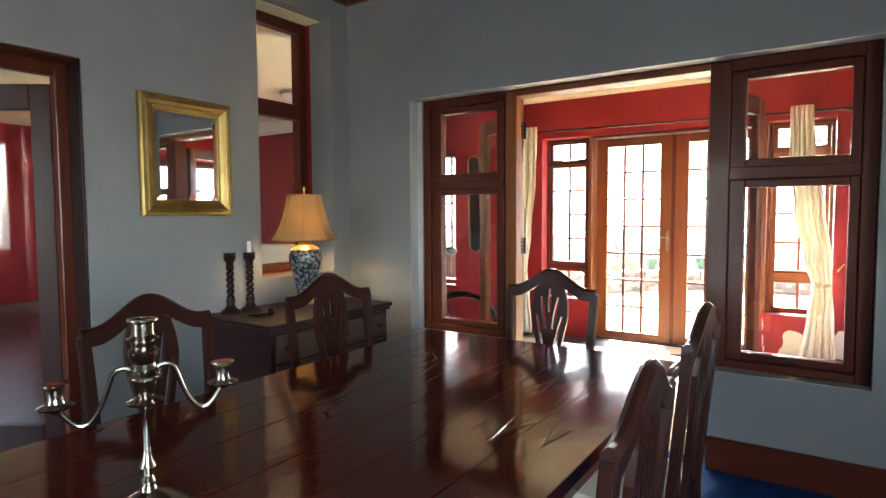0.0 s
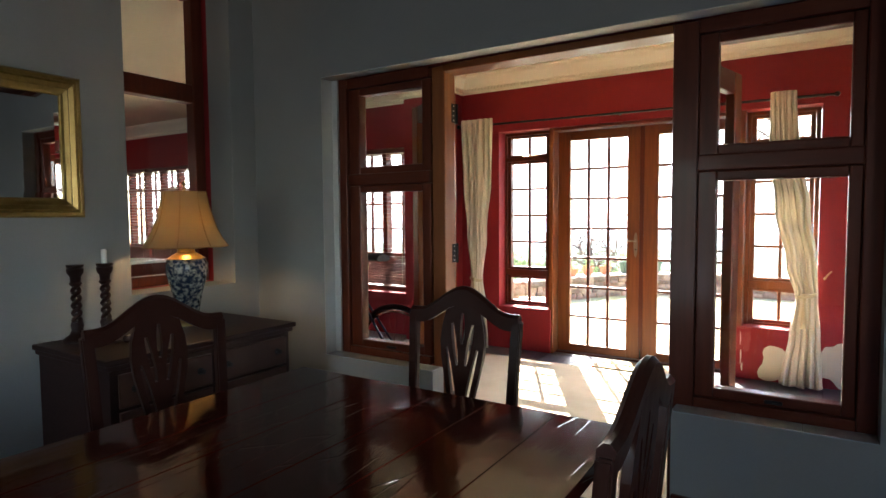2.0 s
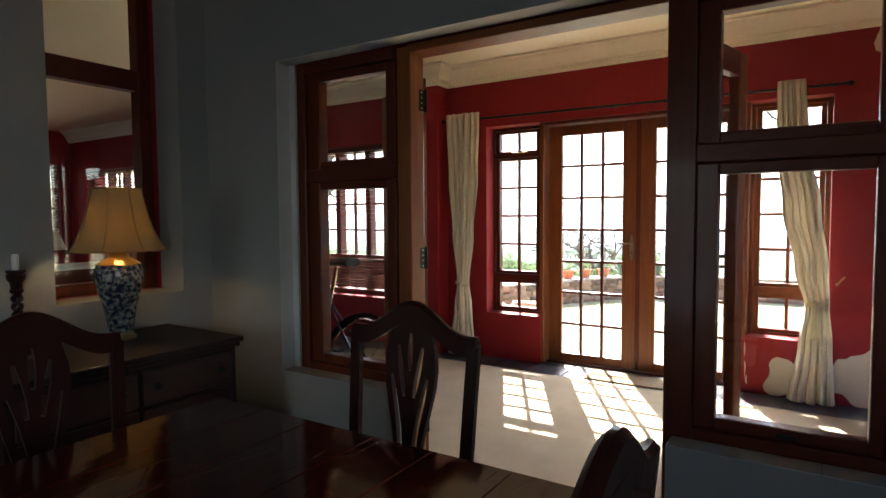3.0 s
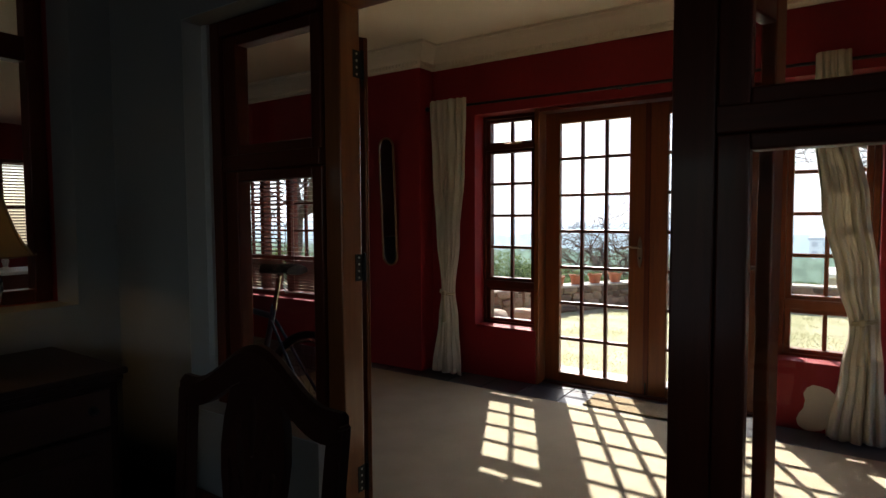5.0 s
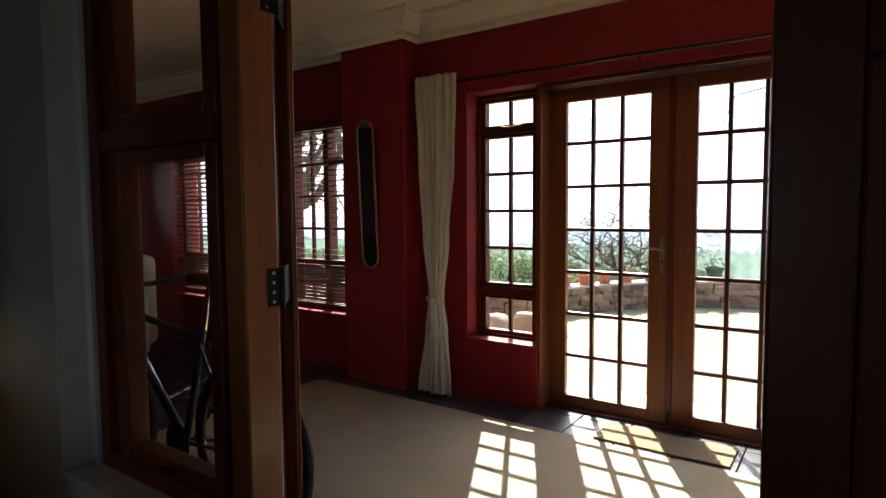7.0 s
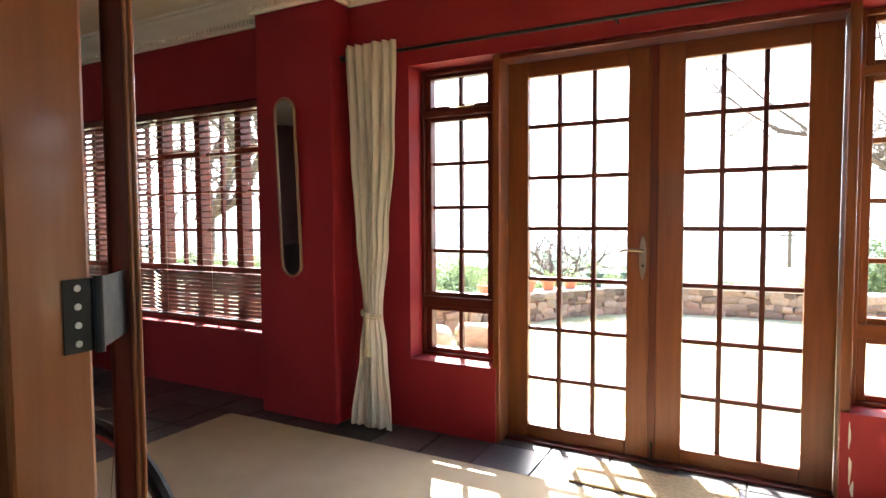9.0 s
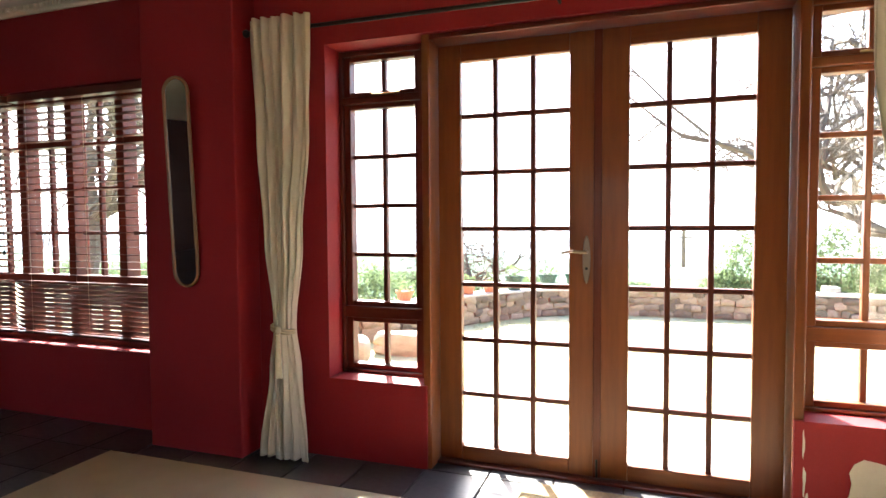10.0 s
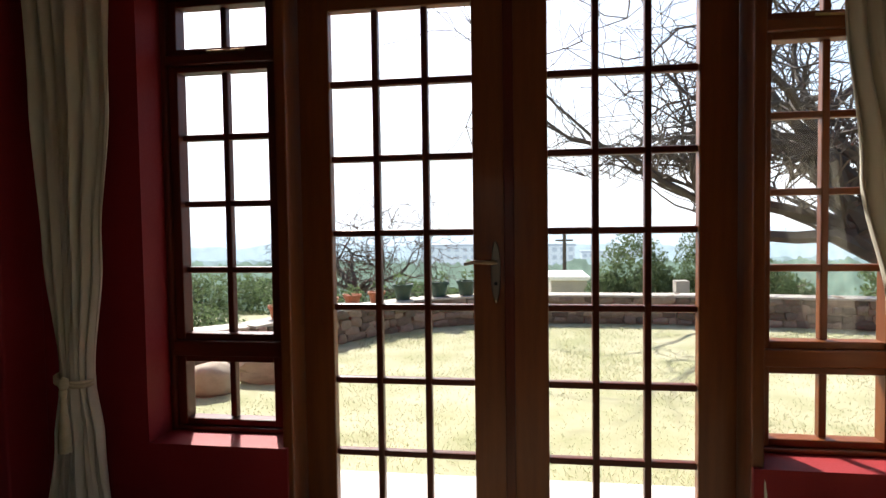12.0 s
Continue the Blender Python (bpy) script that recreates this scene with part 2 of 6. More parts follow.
# ---- plan ----
LX = -1.487                 # dining side of the wall with the mirror
LB = -1.80                  # its other side
WY0, WY1 = 5.475, 5.70      # wall between the dining room and the sunroom
GY0, GY1 = 8.06, 8.36       # garden wall
EAST, WEST = 3.35, -8.5
SOUTH = -1.4
ROOM_E = 3.1                # dining room's far side
CEIL_D, CEIL_S = 2.80, 2.60
DOOR_Y0, DOOR_Y1 = 2.74, 3.70

# ---- structure ----
structure("floor", boxes((LX - 0.15, ROOM_E + 0.2, SOUTH - 0.2, WY0 + 0.10, -0.12, 0.0)), BLUE_CARPET, "deep blue fitted carpet of the dining room", "floor")
structure("floor_sunroom", boxes((WEST - 0.2, LX - 0.15, SOUTH - 0.2, GY1, -0.12, -0.012), (LX - 0.15, EAST + 0.2, WY0 + 0.10, GY1, -0.12, -0.012)), GROUT, "dark slate floor bed with grey joints", "floor")
structure("floor_living", boxes((WEST, LB, SOUTH, 5.60, -0.012, -0.003)), SLATE, "dark polished slate floor of the living room", "floor")
structure("ceiling", boxes((LX - 0.1, ROOM_E + 0.2, SOUTH - 0.2, WY0 + 0.1, CEIL_D, CEIL_D + 0.12)), DARK_CEILING, "dark stained wooden ceiling over the dining room", "ceiling")
structure("ceiling_sunroom", boxes((WEST - 0.2, LX - 0.1, SOUTH - 0.2, GY1, CEIL_S, CEIL_S + 0.2), (LX - 0.1, EAST + 0.2, WY0 + 0.1, GY1, CEIL_S, CEIL_S + 0.2)), CREAM_PAINT, "cream painted plaster ceiling of the sunroom", "ceiling")

# wall with the glazed screen: grey to the dining room, red to the sunroom
def y_wall(x0, x1, holes, z1):
    """Boxes for a wall along x with holes (x0, x1, z0, z1), cut into columns."""
    xs = sorted({x0, x1, *[h[0] for h in holes], *[h[1] for h in holes]})
    out = []
    for a, b in zip(xs, xs[1:]):
        hs = [h for h in holes if h[0] <= a and h[1] >= b]
        z = 0.0
        for h in sorted(hs, key=lambda q: q[2]):
            if h[2] > z:
                out.append((a, b, z, h[2]))
            z = h[3]
        if z < z1:
            out.append((a, b, z, z1))
    return out


MID = WY0 + 0.10
screen = [(-0.942, -0.224, 0.493, 2.027), (-0.224, 0.90, 0.0, 2.027), (0.90, 1.562, 0.493, 2.027)]
front = y_wall(LX - 0.3, ROOM_E + 0.2, screen, CEIL_D + 0.1)
structure("wall_north", boxes(*[(a, b, WY0, MID, z0, z1) for a, b, z0, z1 in front]), GREY_PAINT, "grey blue plastered wall with a deep screen opening", "wall")
back = y_wall(LX - 0.3, EAST + 0.2, [(-0.903, -0.30, 0.493, 2.027), (-0.30, 0.965, 0.0, 2.027), (0.965, 1.562, 0.493, 2.027)], CEIL_S + 0.02)
structure("wall_north_red_side", boxes(*[(a, b, MID, WY1, z0, z1) for a, b, z0, z1 in back]), RED_PAINT, "red painted plaster on the sunroom side", "wall")

# lining of the screen opening, paled to stand for light, and the sill tiles
LINING = material("grey lining paint paled for light", (0.56, 0.55, 0.50), 0.75, second=(0.48, 0.47, 0.42), scale=4, grain=120, bump=0.1)
structure("trim_lining", boxes((-0.9418, -0.939, WY0 - 0.001, 5.5735, 0.498, 2.0225), (-0.939, -0.9026, 5.556, 5.5735, 0.498, 2.0225), (-0.9418, 1.5618, WY0 - 0.001, 5.5655, 2.0243, 2.0268)), LINING, "grey plaster lining of the screen opening, paled for light", "trim")
for k, (a, b) in enumerate(((-0.938, -0.225), (0.901, 1.561))):
    bed = thing("sill", "grey blue tiled sill of the screen opening", "sill", kind="structure")
    n = 4 if k == 0 else 3
    for i in range(n):
        w = (b - a) / n
        part("tile", boxes((a + i * w + 0.0015, a + (i + 1) * w - 0.0015, WY0 - 0.004, 5.565, 0.4932, 0.4985), bevel=0.002), SILL_TILE, bed)

# wall with the mirror
west_holes = [(DOOR_Y0, DOOR_Y1, 0.0, 2.0), (4.69, 5.305, 0.885, 2.605)]
cols = y_wall(SOUTH - 0.2, WY0, west_holes, CEIL_D + 0.1)
structure("wall_west", boxes(*[(LX - 0.2, LX, a, b, z0, z1) for a, b, z0, z1 in cols]), GREY_PAINT, "grey blue plastered wall with a gilt mirror", "wall")
cols = y_wall(SOUTH - 0.2, WY1, [(DOOR_Y0 - 0.09, DOOR_Y1 + 0.09, 0.0, 2.03), west_holes[1]], CEIL_S + 0.02)
structure("wall_west_red_side", boxes(*[(LB, LX - 0.2, a, b, z0, z1) for a, b, z0, z1 in cols]), RED_PAINT, "red painted plaster facing the living room", "wall")
# wall_east and wall_south are unseen; their openings are added for the fill lamps
structure("wall_east", boxes((ROOM_E, ROOM_E + 0.25, SOUTH - 0.2, 0.9, 0, CEIL_D + 0.1), (ROOM_E, ROOM_E + 0.25, 0.9, 2.3, 0, 0.9), (ROOM_E, ROOM_E + 0.25, 0.9, 2.3, 2.1, CEIL_D + 0.1), (ROOM_E, ROOM_E + 0.25, 2.3, WY0, 0, CEIL_D + 0.1)), GREY_PAINT, "unseen plain grey blue wall, opening added for fill light", "wall")
structure("wall_south", boxes(*[(a, b, SOUTH - 0.25, SOUTH, z0, z1) for a, b, z0, z1 in y_wall(LX - 0.2, ROOM_E, [(-1.12, 0.12, 0.05, 2.05)], CEIL_D + 0.1)]), GREY_PAINT, "unseen plain grey blue end wall, opening added for fill light", "wall")
structure("wall_sunroom_east", boxes(*[(EAST, EAST + 0.25, a, b, z0, z1) for a, b, z0, z1 in y_wall(WY1, GY1, [(5.95, 7.85, 0.44, 2.03)], CEIL_S + 0.02)]), RED_PAINT, "red sunroom end wall with a wide window", "wall")
structure("wall_living_west", boxes(*[(WEST - 0.25, WEST, a, b, z0, z1) for a, b, z0, z1 in y_wall(3.2, GY1, [(7.02, 7.9, 0.75, 2.1)], CEIL_S + 0.02)]), RED_PAINT, "red living room end wall", "wall")
# both walls are unseen, given dark wood so the narrow mirror reflects dark
structure("wall_living_dark_end", boxes((WEST - 0.25, WEST, SOUTH - 0.25, 3.2, 0, CEIL_S + 0.02)), DARK_CEILING, "unseen living room end, made dark for the mirror's reflection", "wall")
structure("wall_living_south", boxes(*[(a, b, SOUTH - 0.25, SOUTH, z0, z1) for a, b, z0, z1 in y_wall(WEST, LB, [(-3.95, -1.95, 0.88, 2.12)], CEIL_S + 0.02)]), DARK_CEILING, "unseen living room back wall, made dark, with a fill opening", "wall")

# garden wall with the french doors and the blind windows
DOOR_HOLE = (-0.64, 0.88, 0.0, 2.045)
SIDE_L, SIDE_R = (-1.16, -0.64, 0.40, 2.045), (0.88, 1.40, 0.40, 2.045)
BLIND_A, BLIND_B = (-4.75, -2.16, 0.44, 1.985), (-8.1, -5.92, 0.44, 1.985)
holes = [DOOR_HOLE, SIDE_L, SIDE_R, BLIND_A, BLIND_B]
structure("wall_garden", boxes(*[(a, b, GY0, GY1, z0, z1) for a, b, z0, z1 in y_wall(WEST, EAST, holes, CEIL_S + 0.02)]), RED_PAINT, "red painted garden wall with french doors", "wall")
structure("pier", boxes((-2.14, -1.56, 7.885, GY0, 0, CEIL_S), bevel=0.008), RED_PAINT, "red plastered pier with a narrow mirror", "wall")


# ---- joinery ----
def framed(parent, name, x0, x1, z0, z1, y0, y1, w, mat, mat_flat, wb=None, wt=None):
    """Two stiles and two rails round an opening."""
    wb, wt = wb or w, wt or w
    part(name + "_stile", boxes((x0, x0 + w, y0, y1, z0, z1), bevel=0.004), mat, parent)
    part(name + "_stile", boxes((x1 - w, x1, y0, y1, z0, z1), bevel=0.004), mat, parent)
    part(name + "_rail", boxes((x0 + w, x1 - w, y0, y1, z0, z0 + wb), bevel=0.004), mat_flat, parent)
    part(name + "_rail", boxes((x0 + w, x1 - w, y0, y1, z1 - wt, z1), bevel=0.004), mat_flat, parent)


def glazing(parent, x0, x1, z0, z1, cols_n, rows_n, y, mat, mat_flat, bar=0.024, deep=0.034):
    """Glazing bars and single panes, filling an opening."""
    pw, ph = (x1 - x0 - bar * (cols_n - 1)) / cols_n, (z1 - z0 - bar * (rows_n - 1)) / rows_n
    for i in range(1, cols_n):
        x = x0 + i * (pw + bar) - bar
        part("glazing_bar", boxes((x, x + bar, y - deep / 2, y + deep / 2, z0, z1), bevel=0.005), mat, parent)
    for j in range(1, rows_n):
        z = z0 + j * (ph + bar) - bar
        part("glazing_bar", boxes((x0, x1, y - deep / 2 + 0.002, y + deep / 2 - 0.002, z, z + bar), bevel=0.005), mat_flat, parent)
    me = None
    for i in range(cols_n):
        for j in range(rows_n):
            if me is None:
                me = finish(boxes((-0.004, pw + 0.004, -0.002, 0.002, -0.004, ph + 0.004)), "pane", GLASS)
            p = part("pane", me, GLASS, parent)
            p.location = (x0 + i * (pw + bar), y, z0 + j * (ph + bar))
            p.visible_shadow = False


def side_window(name, x0, x1, label, gx0, gx1, wood, wood_flat):
    """Tall narrow window: a vent light, a long casement and a low light."""
    w = thing(name, label, "window", kind="structure")
    y0, y1 = 8.19, 8.30
    part("frame_post", boxes((x0, gx0 - 0.035, y0, y1, 0.40, 2.043), bevel=0.005), wood, w)
    part("frame_post", boxes((gx1 + 0.035, x1, y0, y1, 0.40, 2.043), bevel=0.005), wood, w)
    for z0, z1 in ((0.402, 0.418), (0.687, 0.745), (1.775, 1.812), (2.016, 2.042)):
        part("frame_rail", boxes((x0 + 0.002, x1 - 0.002, y0 + 0.004, y1, z0, z1), bevel=0.005), wood_flat, w)
    for z0, z1, r in ((0.444, 0.662, 1), (0.771, 1.751, 4), (1.838, 1.992, 1)):
        part("sash_stile", boxes((gx0 - 0.034, gx0, y0 + 0.02, y1 - 0.03, z0 - 0.026, z1 + 0.024), bevel=0.004), wood, w)
        part("sash_stile", boxes((gx1, gx1 + 0.034, y0 + 0.02, y1 - 0.03, z0 - 0.026, z1 + 0.024), bevel=0.004), wood, w)
        part("sash_rail", boxes((gx0, gx1, y0 + 0.022, y1 - 0.03, z0 - 0.026, z0), bevel=0.004), wood_flat, w)
        part("sash_rail", boxes((gx0, gx1, y0 + 0.022, y1 - 0.03, z1, z1 + 0.024), bevel=0.004), wood_flat, w)
        glazing(w, gx0, gx1, z0, z1, 2, r, 8.25, wood, wood_flat)
    part("stay", tube(bmesh.new(), [((gx0 + gx1) / 2 - 0.05, y0 + 0.012, 1.822), ((gx0 + gx1) / 2 + 0.03, y0 - 0.004, 1.815), ((gx0 + gx1) / 2 + 0.10, y0 + 0.010, 1.822)], 0.005), BRASS, w, "small brass casement stay")
    return w


side_window("window_1", -1.157, -0.662, "narrow cottage pane window beside the french doors", -1.103, -0.749, MERANTI, MERANTI_FLAT)
side_window("window_2", 0.917, 1.397, "narrow cottage pane window behind a tied curtain", 0.98, 1.33, HONEY, HONEY_FLAT)

# french doors
door_frame = thing("door_frame", "red brown hardwood frame round the french doors", "door frame", kind="structure")
part("jamb", boxes((-0.661, -0.622, 8.075, 8.305, -0.01, 2.043), bevel=0.006), HONEY, door_frame)
part("jamb", boxes((0.877, 0.916, 8.075, 8.305, -0.01, 2.043), bevel=0.006), HONEY, door_frame)
part("head", boxes((-0.622, 0.877, 8.077, 8.305, 2.016, 2.042), bevel=0.006), MERANTI_FLAT, door_frame)
part("threshold", boxes((-0.622, 0.877, 8.15, 8.34, -0.012, 0.012), bevel=0.004), MERANTI_FLAT, door_frame)


def french_leaf(name, x0, x1, gx0, gx1, label):
    d = thing(name, label, "door", kind="structure")
    y0, y1 = 8.192, 8.236
    part("stile", boxes((x0, gx0, y0, y1, 0.014, 2.014), bevel=0.005), HONEY, d)
    part("stile", boxes((gx1, x1, y0, y1, 0.014, 2.014), bevel=0.005), HONEY, d)
    part("rail", boxes((gx0, gx1, y0, y1, 0.014, 0.086), bevel=0.005), HONEY_FLAT, d)
    part("rail", boxes((gx0, gx1, y0, y1, 1.932, 2.014), bevel=0.005), HONEY_FLAT, d)
    glazing(d, gx0, gx1, 0.086, 1.932, 3, 7, 8.217, MERANTI, MERANTI_FLAT)
    return d


door_l = french_leaf("door_1", -0.619, 0.1285, -0.506, 0.004, "closed glazed french door of warm brown wood")
french_leaf("door_2", 0.1315, 0.874, 0.262, 0.752, "closed glazed french door leaf of warm brown wood")

# glazed screen between the dining room and the sunroom
screen_frame = thing("window_screen", "dark red brown hardwood screen with clear panes", "window", kind="structure")
SY0, SY1 = 5.567, 5.67
part("door_jamb", boxes((-0.299, -0.222, 5.60, 5.703, -0.01, 2.02), bevel=0.006), JAMB_WOOD, screen_frame, "orange brown door jamb")
part("door_jamb", boxes((0.868, 0.964, 5.577, 5.703, -0.01, 2.02), bevel=0.006), MERANTI, screen_frame)
part("door_head", boxes((-0.222, 0.868, 5.577, 5.703, 1.985, 2.02), bevel=0.006), HONEY_FLAT, screen_frame)
for x0, x1, g0, g1, a, b in ((-0.902, -0.2995, -0.770, -0.353, -0.845, -0.300), (0.9645, 1.560, 1.033, 1.457, 0.9645, 1.50)):
    part("outer_frame", boxes((x0, a, SY0, SY1, 0.495, 2.024), bevel=0.005) if x0 < 0 else boxes((b, x1, SY0, SY1, 0.495, 2.024), bevel=0.005), MERANTI, screen_frame)
    ra, rb = (a, x1) if x0 < 0 else (x0, b)
    part("outer_rail", boxes((ra, rb, SY0 + 0.003, SY1, 0.495, 0.537), bevel=0.005), MERANTI_FLAT, screen_frame)
    part("outer_rail", boxes((ra, rb, SY0 + 0.003, SY1, 1.967, 2.023), bevel=0.005), MERANTI_FLAT, screen_frame)
    part("transom", boxes((ra, rb, SY0 + 0.006, SY1, 1.437, 1.50), bevel=0.005), MERANTI_FLAT, screen_frame)
    for z0, z1 in ((0.578, 1.398), (1.538, 1.927)):
        part("sash_stile", boxes((a, g0, SY0 + 0.02, SY1 - 0.02, z0 - 0.041, z1 + 0.039), bevel=0.006), MERANTI, screen_frame)
        part("sash_stile", boxes((g1, b, SY0 + 0.02, SY1 - 0.02, z0 - 0.041, z1 + 0.039), bevel=0.006), MERANTI, screen_frame)
        part("sash_rail", boxes((g0, g1, SY0 + 0.022, SY1 - 0.02, z0 - 0.041, z0), bevel=0.006), MERANTI_FLAT, screen_frame)
        part("sash_rail", boxes((g0, g1, SY0 + 0.022, SY1 - 0.02, z1, z1 + 0.039), bevel=0.006), MERANTI_FLAT, screen_frame)
        glazing(screen_frame, g0, g1, z0, z1, 1, 1, 5.615, MERANTI, MERANTI_FLAT)
    part("latch", boxes(((g0 + g1) / 2 - 0.03, (g0 + g1) / 2 + 0.03, SY0 + 0.008, SY0 + 0.02, 0.548, 0.562), bevel=0.003), IRON, screen_frame, "small dark casement latch")


def screen_leaf(name, hinge, turn, label):
    """A glazed leaf that stands open in the sunroom; it runs along its own x from the hinge."""
    d = thing(name, label, "door", at=(*hinge, 0), turn=turn, kind="structure")
    w, t = 0.53, 0.044
    part("stile", boxes((0, 0.085, -t / 2, t / 2, 0.012, 1.93), bevel=0.006), MERANTI, d)
    part("stile", boxes((w - 0.085, w, -t / 2, t / 2, 0.012, 1.93), bevel=0.006), HONEY, d)
    part("rail", boxes((0.085, w - 0.085, -t / 2, t / 2, 0.012, 0.16), bevel=0.006), MERANTI_FLAT, d)
    part("rail", boxes((0.085, w - 0.085, -t / 2, t / 2, 1.83, 1.93), bevel=0.006), MERANTI_FLAT, d)
    glazing(d, 0.085, w - 0.085, 0.16, 1.83, 1, 1, 0.0, MERANTI, MERANTI_FLAT)
    return d


leaf_l = screen_leaf("door_3", (-0.300, 5.80), 147, "glazed hardwood door folded open into the sunroom")
leaf_r = screen_leaf("door_4", (0.905, 5.735), 76, "glazed hardwood door standing open with a lever handle")


for yb in (-0.0225, -0.0145):
    part("edge_bead", tube(bmesh.new(), [(-0.001, yb + 0.004, 0.02), (-0.001, yb + 0.004, 1.925)], 0.0036, 8), JAMB_WOOD, leaf_l, "orange brown edge bead", smooth=True)


def hinge(z, leaf):
    """A projecting butt hinge: a plate let into the jamb, a knuckle, and a long flap to the leaf."""
    at = leaf.matrix_world.inverted()
    s = 1 if leaf.matrix_world.translation.x < 0 else -1
    x = -0.222 if s > 0 else 0.868
    corner, far = Vector((x + s * 0.006, 5.708, 0)), leaf.matrix_world.translation
    rows = boxes((min(x + s * 0.0005, x + s * 0.003), max(x + s * 0.0005, x + s * 0.003), 5.664, 5.706, z, z + 0.096), bevel=0.001)
    tube(rows, [corner + Vector((0, 0, z - 0.003)), corner + Vector((0, 0, z + 0.099))], 0.0065, 10)
    d = (far - corner).normalized()
    n = Vector((-d.y, d.x, 0)) * 0.0015
    vs = [rows.verts.new((p.x, p.y, zz)) for zz in (z, z + 0.096) for p in (corner - n, far - n + d * 0.01, far + n + d * 0.01, corner + n)]
    for q in ((3, 2, 1, 0), (4, 5, 6, 7), (0, 1, 5, 4), (1, 2, 6, 5), (2, 3, 7, 6), (3, 0, 4, 7)):
        rows.faces.new([vs[i] for i in q])
    bmesh.ops.transform(rows, matrix=at, verts=rows.verts)
    h = part("hinge", rows, IRON, leaf, "dark steel butt hinge")
    for k in (0.012, 0.036, 0.060, 0.084):
        bm = tube(bmesh.new(), [(x + s * 0.003, 5.682, z + k), (x + s * 0.0045, 5.682, z + k)], 0.0045, 10)
        bmesh.ops.transform(bm, matrix=at, verts=bm.verts)
        part("screw", bm, STEEL, h)


STEEL = material("worn steel", (0.45, 0.44, 0.42), 0.35, metal=1.0, bump=0.03)


# cornice with dentils
def cornice(name, path, z=CEIL_S, high=0.17):
    """A moulded cornice along a path of wall corners, mitred; the room lies to the right of the path."""
    prof = [(0, 0), (0.016, 0), (0.018, 0.018), (0.030, 0.020), (0.030, 0.046), (0.040, 0.052), (0.052, 0.075), (0.075, 0.105), (0.10, 0.128), (0.112, 0.150), (0.13, 0.152), (0.13, high), (0, high)]
    bm = bmesh.new()
    normals = []
    for (ax, ay), (bx, by) in zip(path, path[1:]):
        l = math.hypot(bx - ax, by - ay)
        normals.append(((by - ay) / l, -(bx - ax) / l))
    rings = []
    for i, (x, y) in enumerate(path):
        n = [normals[max(i - 1, 0)], normals[min(i, len(normals) - 1)]]
        ox, oy = (n[0][0] + n[1][0], n[0][1] + n[1][1]) if n[0] != n[1] else n[0]
        rings.append([bm.verts.new((x + ox * u, y + oy * u, z - high + v)) for u, v in prof])
    for a, b in zip(rings, rings[1:]):
        for i in range(len(prof)):
            j = (i + 1) % len(prof)
            bm.faces.new((a[i], a[j], b[j], b[i]))
    bm.faces.new(rings[0])
    bm.faces.new(rings[-1][::-1])
    body = structure(name, bm, CORNICE_PAINT, "cream moulded plaster cornice with small dentils", "cornice")
    teeth = bmesh.new()
    for k, ((ax, ay), (bx, by)) in enumerate(zip(path, path[1:])):
        l, (nx, ny) = math.hypot(bx - ax, by - ay), normals[k]
        tx, ty = (bx - ax) / l, (by - ay) / l
        for i in range(int(l / 0.034)):
            s = 0.017 + i * 0.034
            p0, p1 = (ax + tx * s + nx * 0.029, ay + ty * s + ny * 0.029), (ax + tx * (s + 0.018) + nx * 0.041, ay + ty * (s + 0.018) + ny * 0.041)
            box(teeth, min(p0[0], p1[0]), max(p0[0], p1[0]), min(p0[1], p1[1]), max(p0[1], p1[1]), z - high + 0.021, z - high + 0.044)
    t = part("dentils", teeth, CORNICE_PAINT, body)
    t["kind"] = "stuff"


cornice("cornice", [(WEST, GY0), (-2.14, GY0), (-2.14, 7.885), (-1.56, 7.885), (-1.56, GY0), (EAST, GY0)])
structure("cornice_dining", boxes((LX, ROOM_E, WY0 - 0.05, WY0, CEIL_D - 0.07, CEIL_D), (LX, LX + 0.05, SOUTH, WY0 - 0.05, CEIL_D - 0.07, CEIL_D), bevel=0.01), MERANTI_FLAT, "dark red brown wooden ceiling trim", "trim")
structure("baseboard", boxes((0.905, ROOM_E, WY0 - 0.022, WY0, 0, 0.165), bevel=0.005), MERANTI_FLAT, "red brown wooden skirting board", "baseboard")
structure("baseboard_left", boxes((LX + 0.022, -0.23, WY0 - 0.022, WY0, 0, 0.165), (LX, LX + 0.022, DOOR_Y1, WY0, 0, 0.165), bevel=0.005), MERANTI_FLAT, "red brown wooden skirting board", "baseboard")

# pass through window in the wall with the mirror
pt = thing("window_3", "tall red brown timber opening into the living room", "window", kind="structure")
X0, X1 = LB - 0.003, LB + 0.075
part("stile", boxes((X0, X1, 4.692, 4.765, 0.887, 2.603), bevel=0.006), MERANTI, pt)
part("stile", boxes((X0, X1, 5.235, 5.303, 0.887, 2.603), bevel=0.006), MERANTI, pt)
for z0, z1 in ((0.889, 0.945), (1.935, 2.04), (2.53, 2.602)):
    part("rail", boxes((X0, X1 - 0.003, 4.765, 5.235, z0, z1), bevel=0.006), MERANTI, pt)
for z0, z1 in ((0.945, 1.935), (2.04, 2.53)):
    p = part("pane", boxes((LB + 0.03, LB + 0.034, 4.761, 5.239, z0 - 0.004, z1 + 0.004)), GLASS, pt)
    p.visible_shadow = False

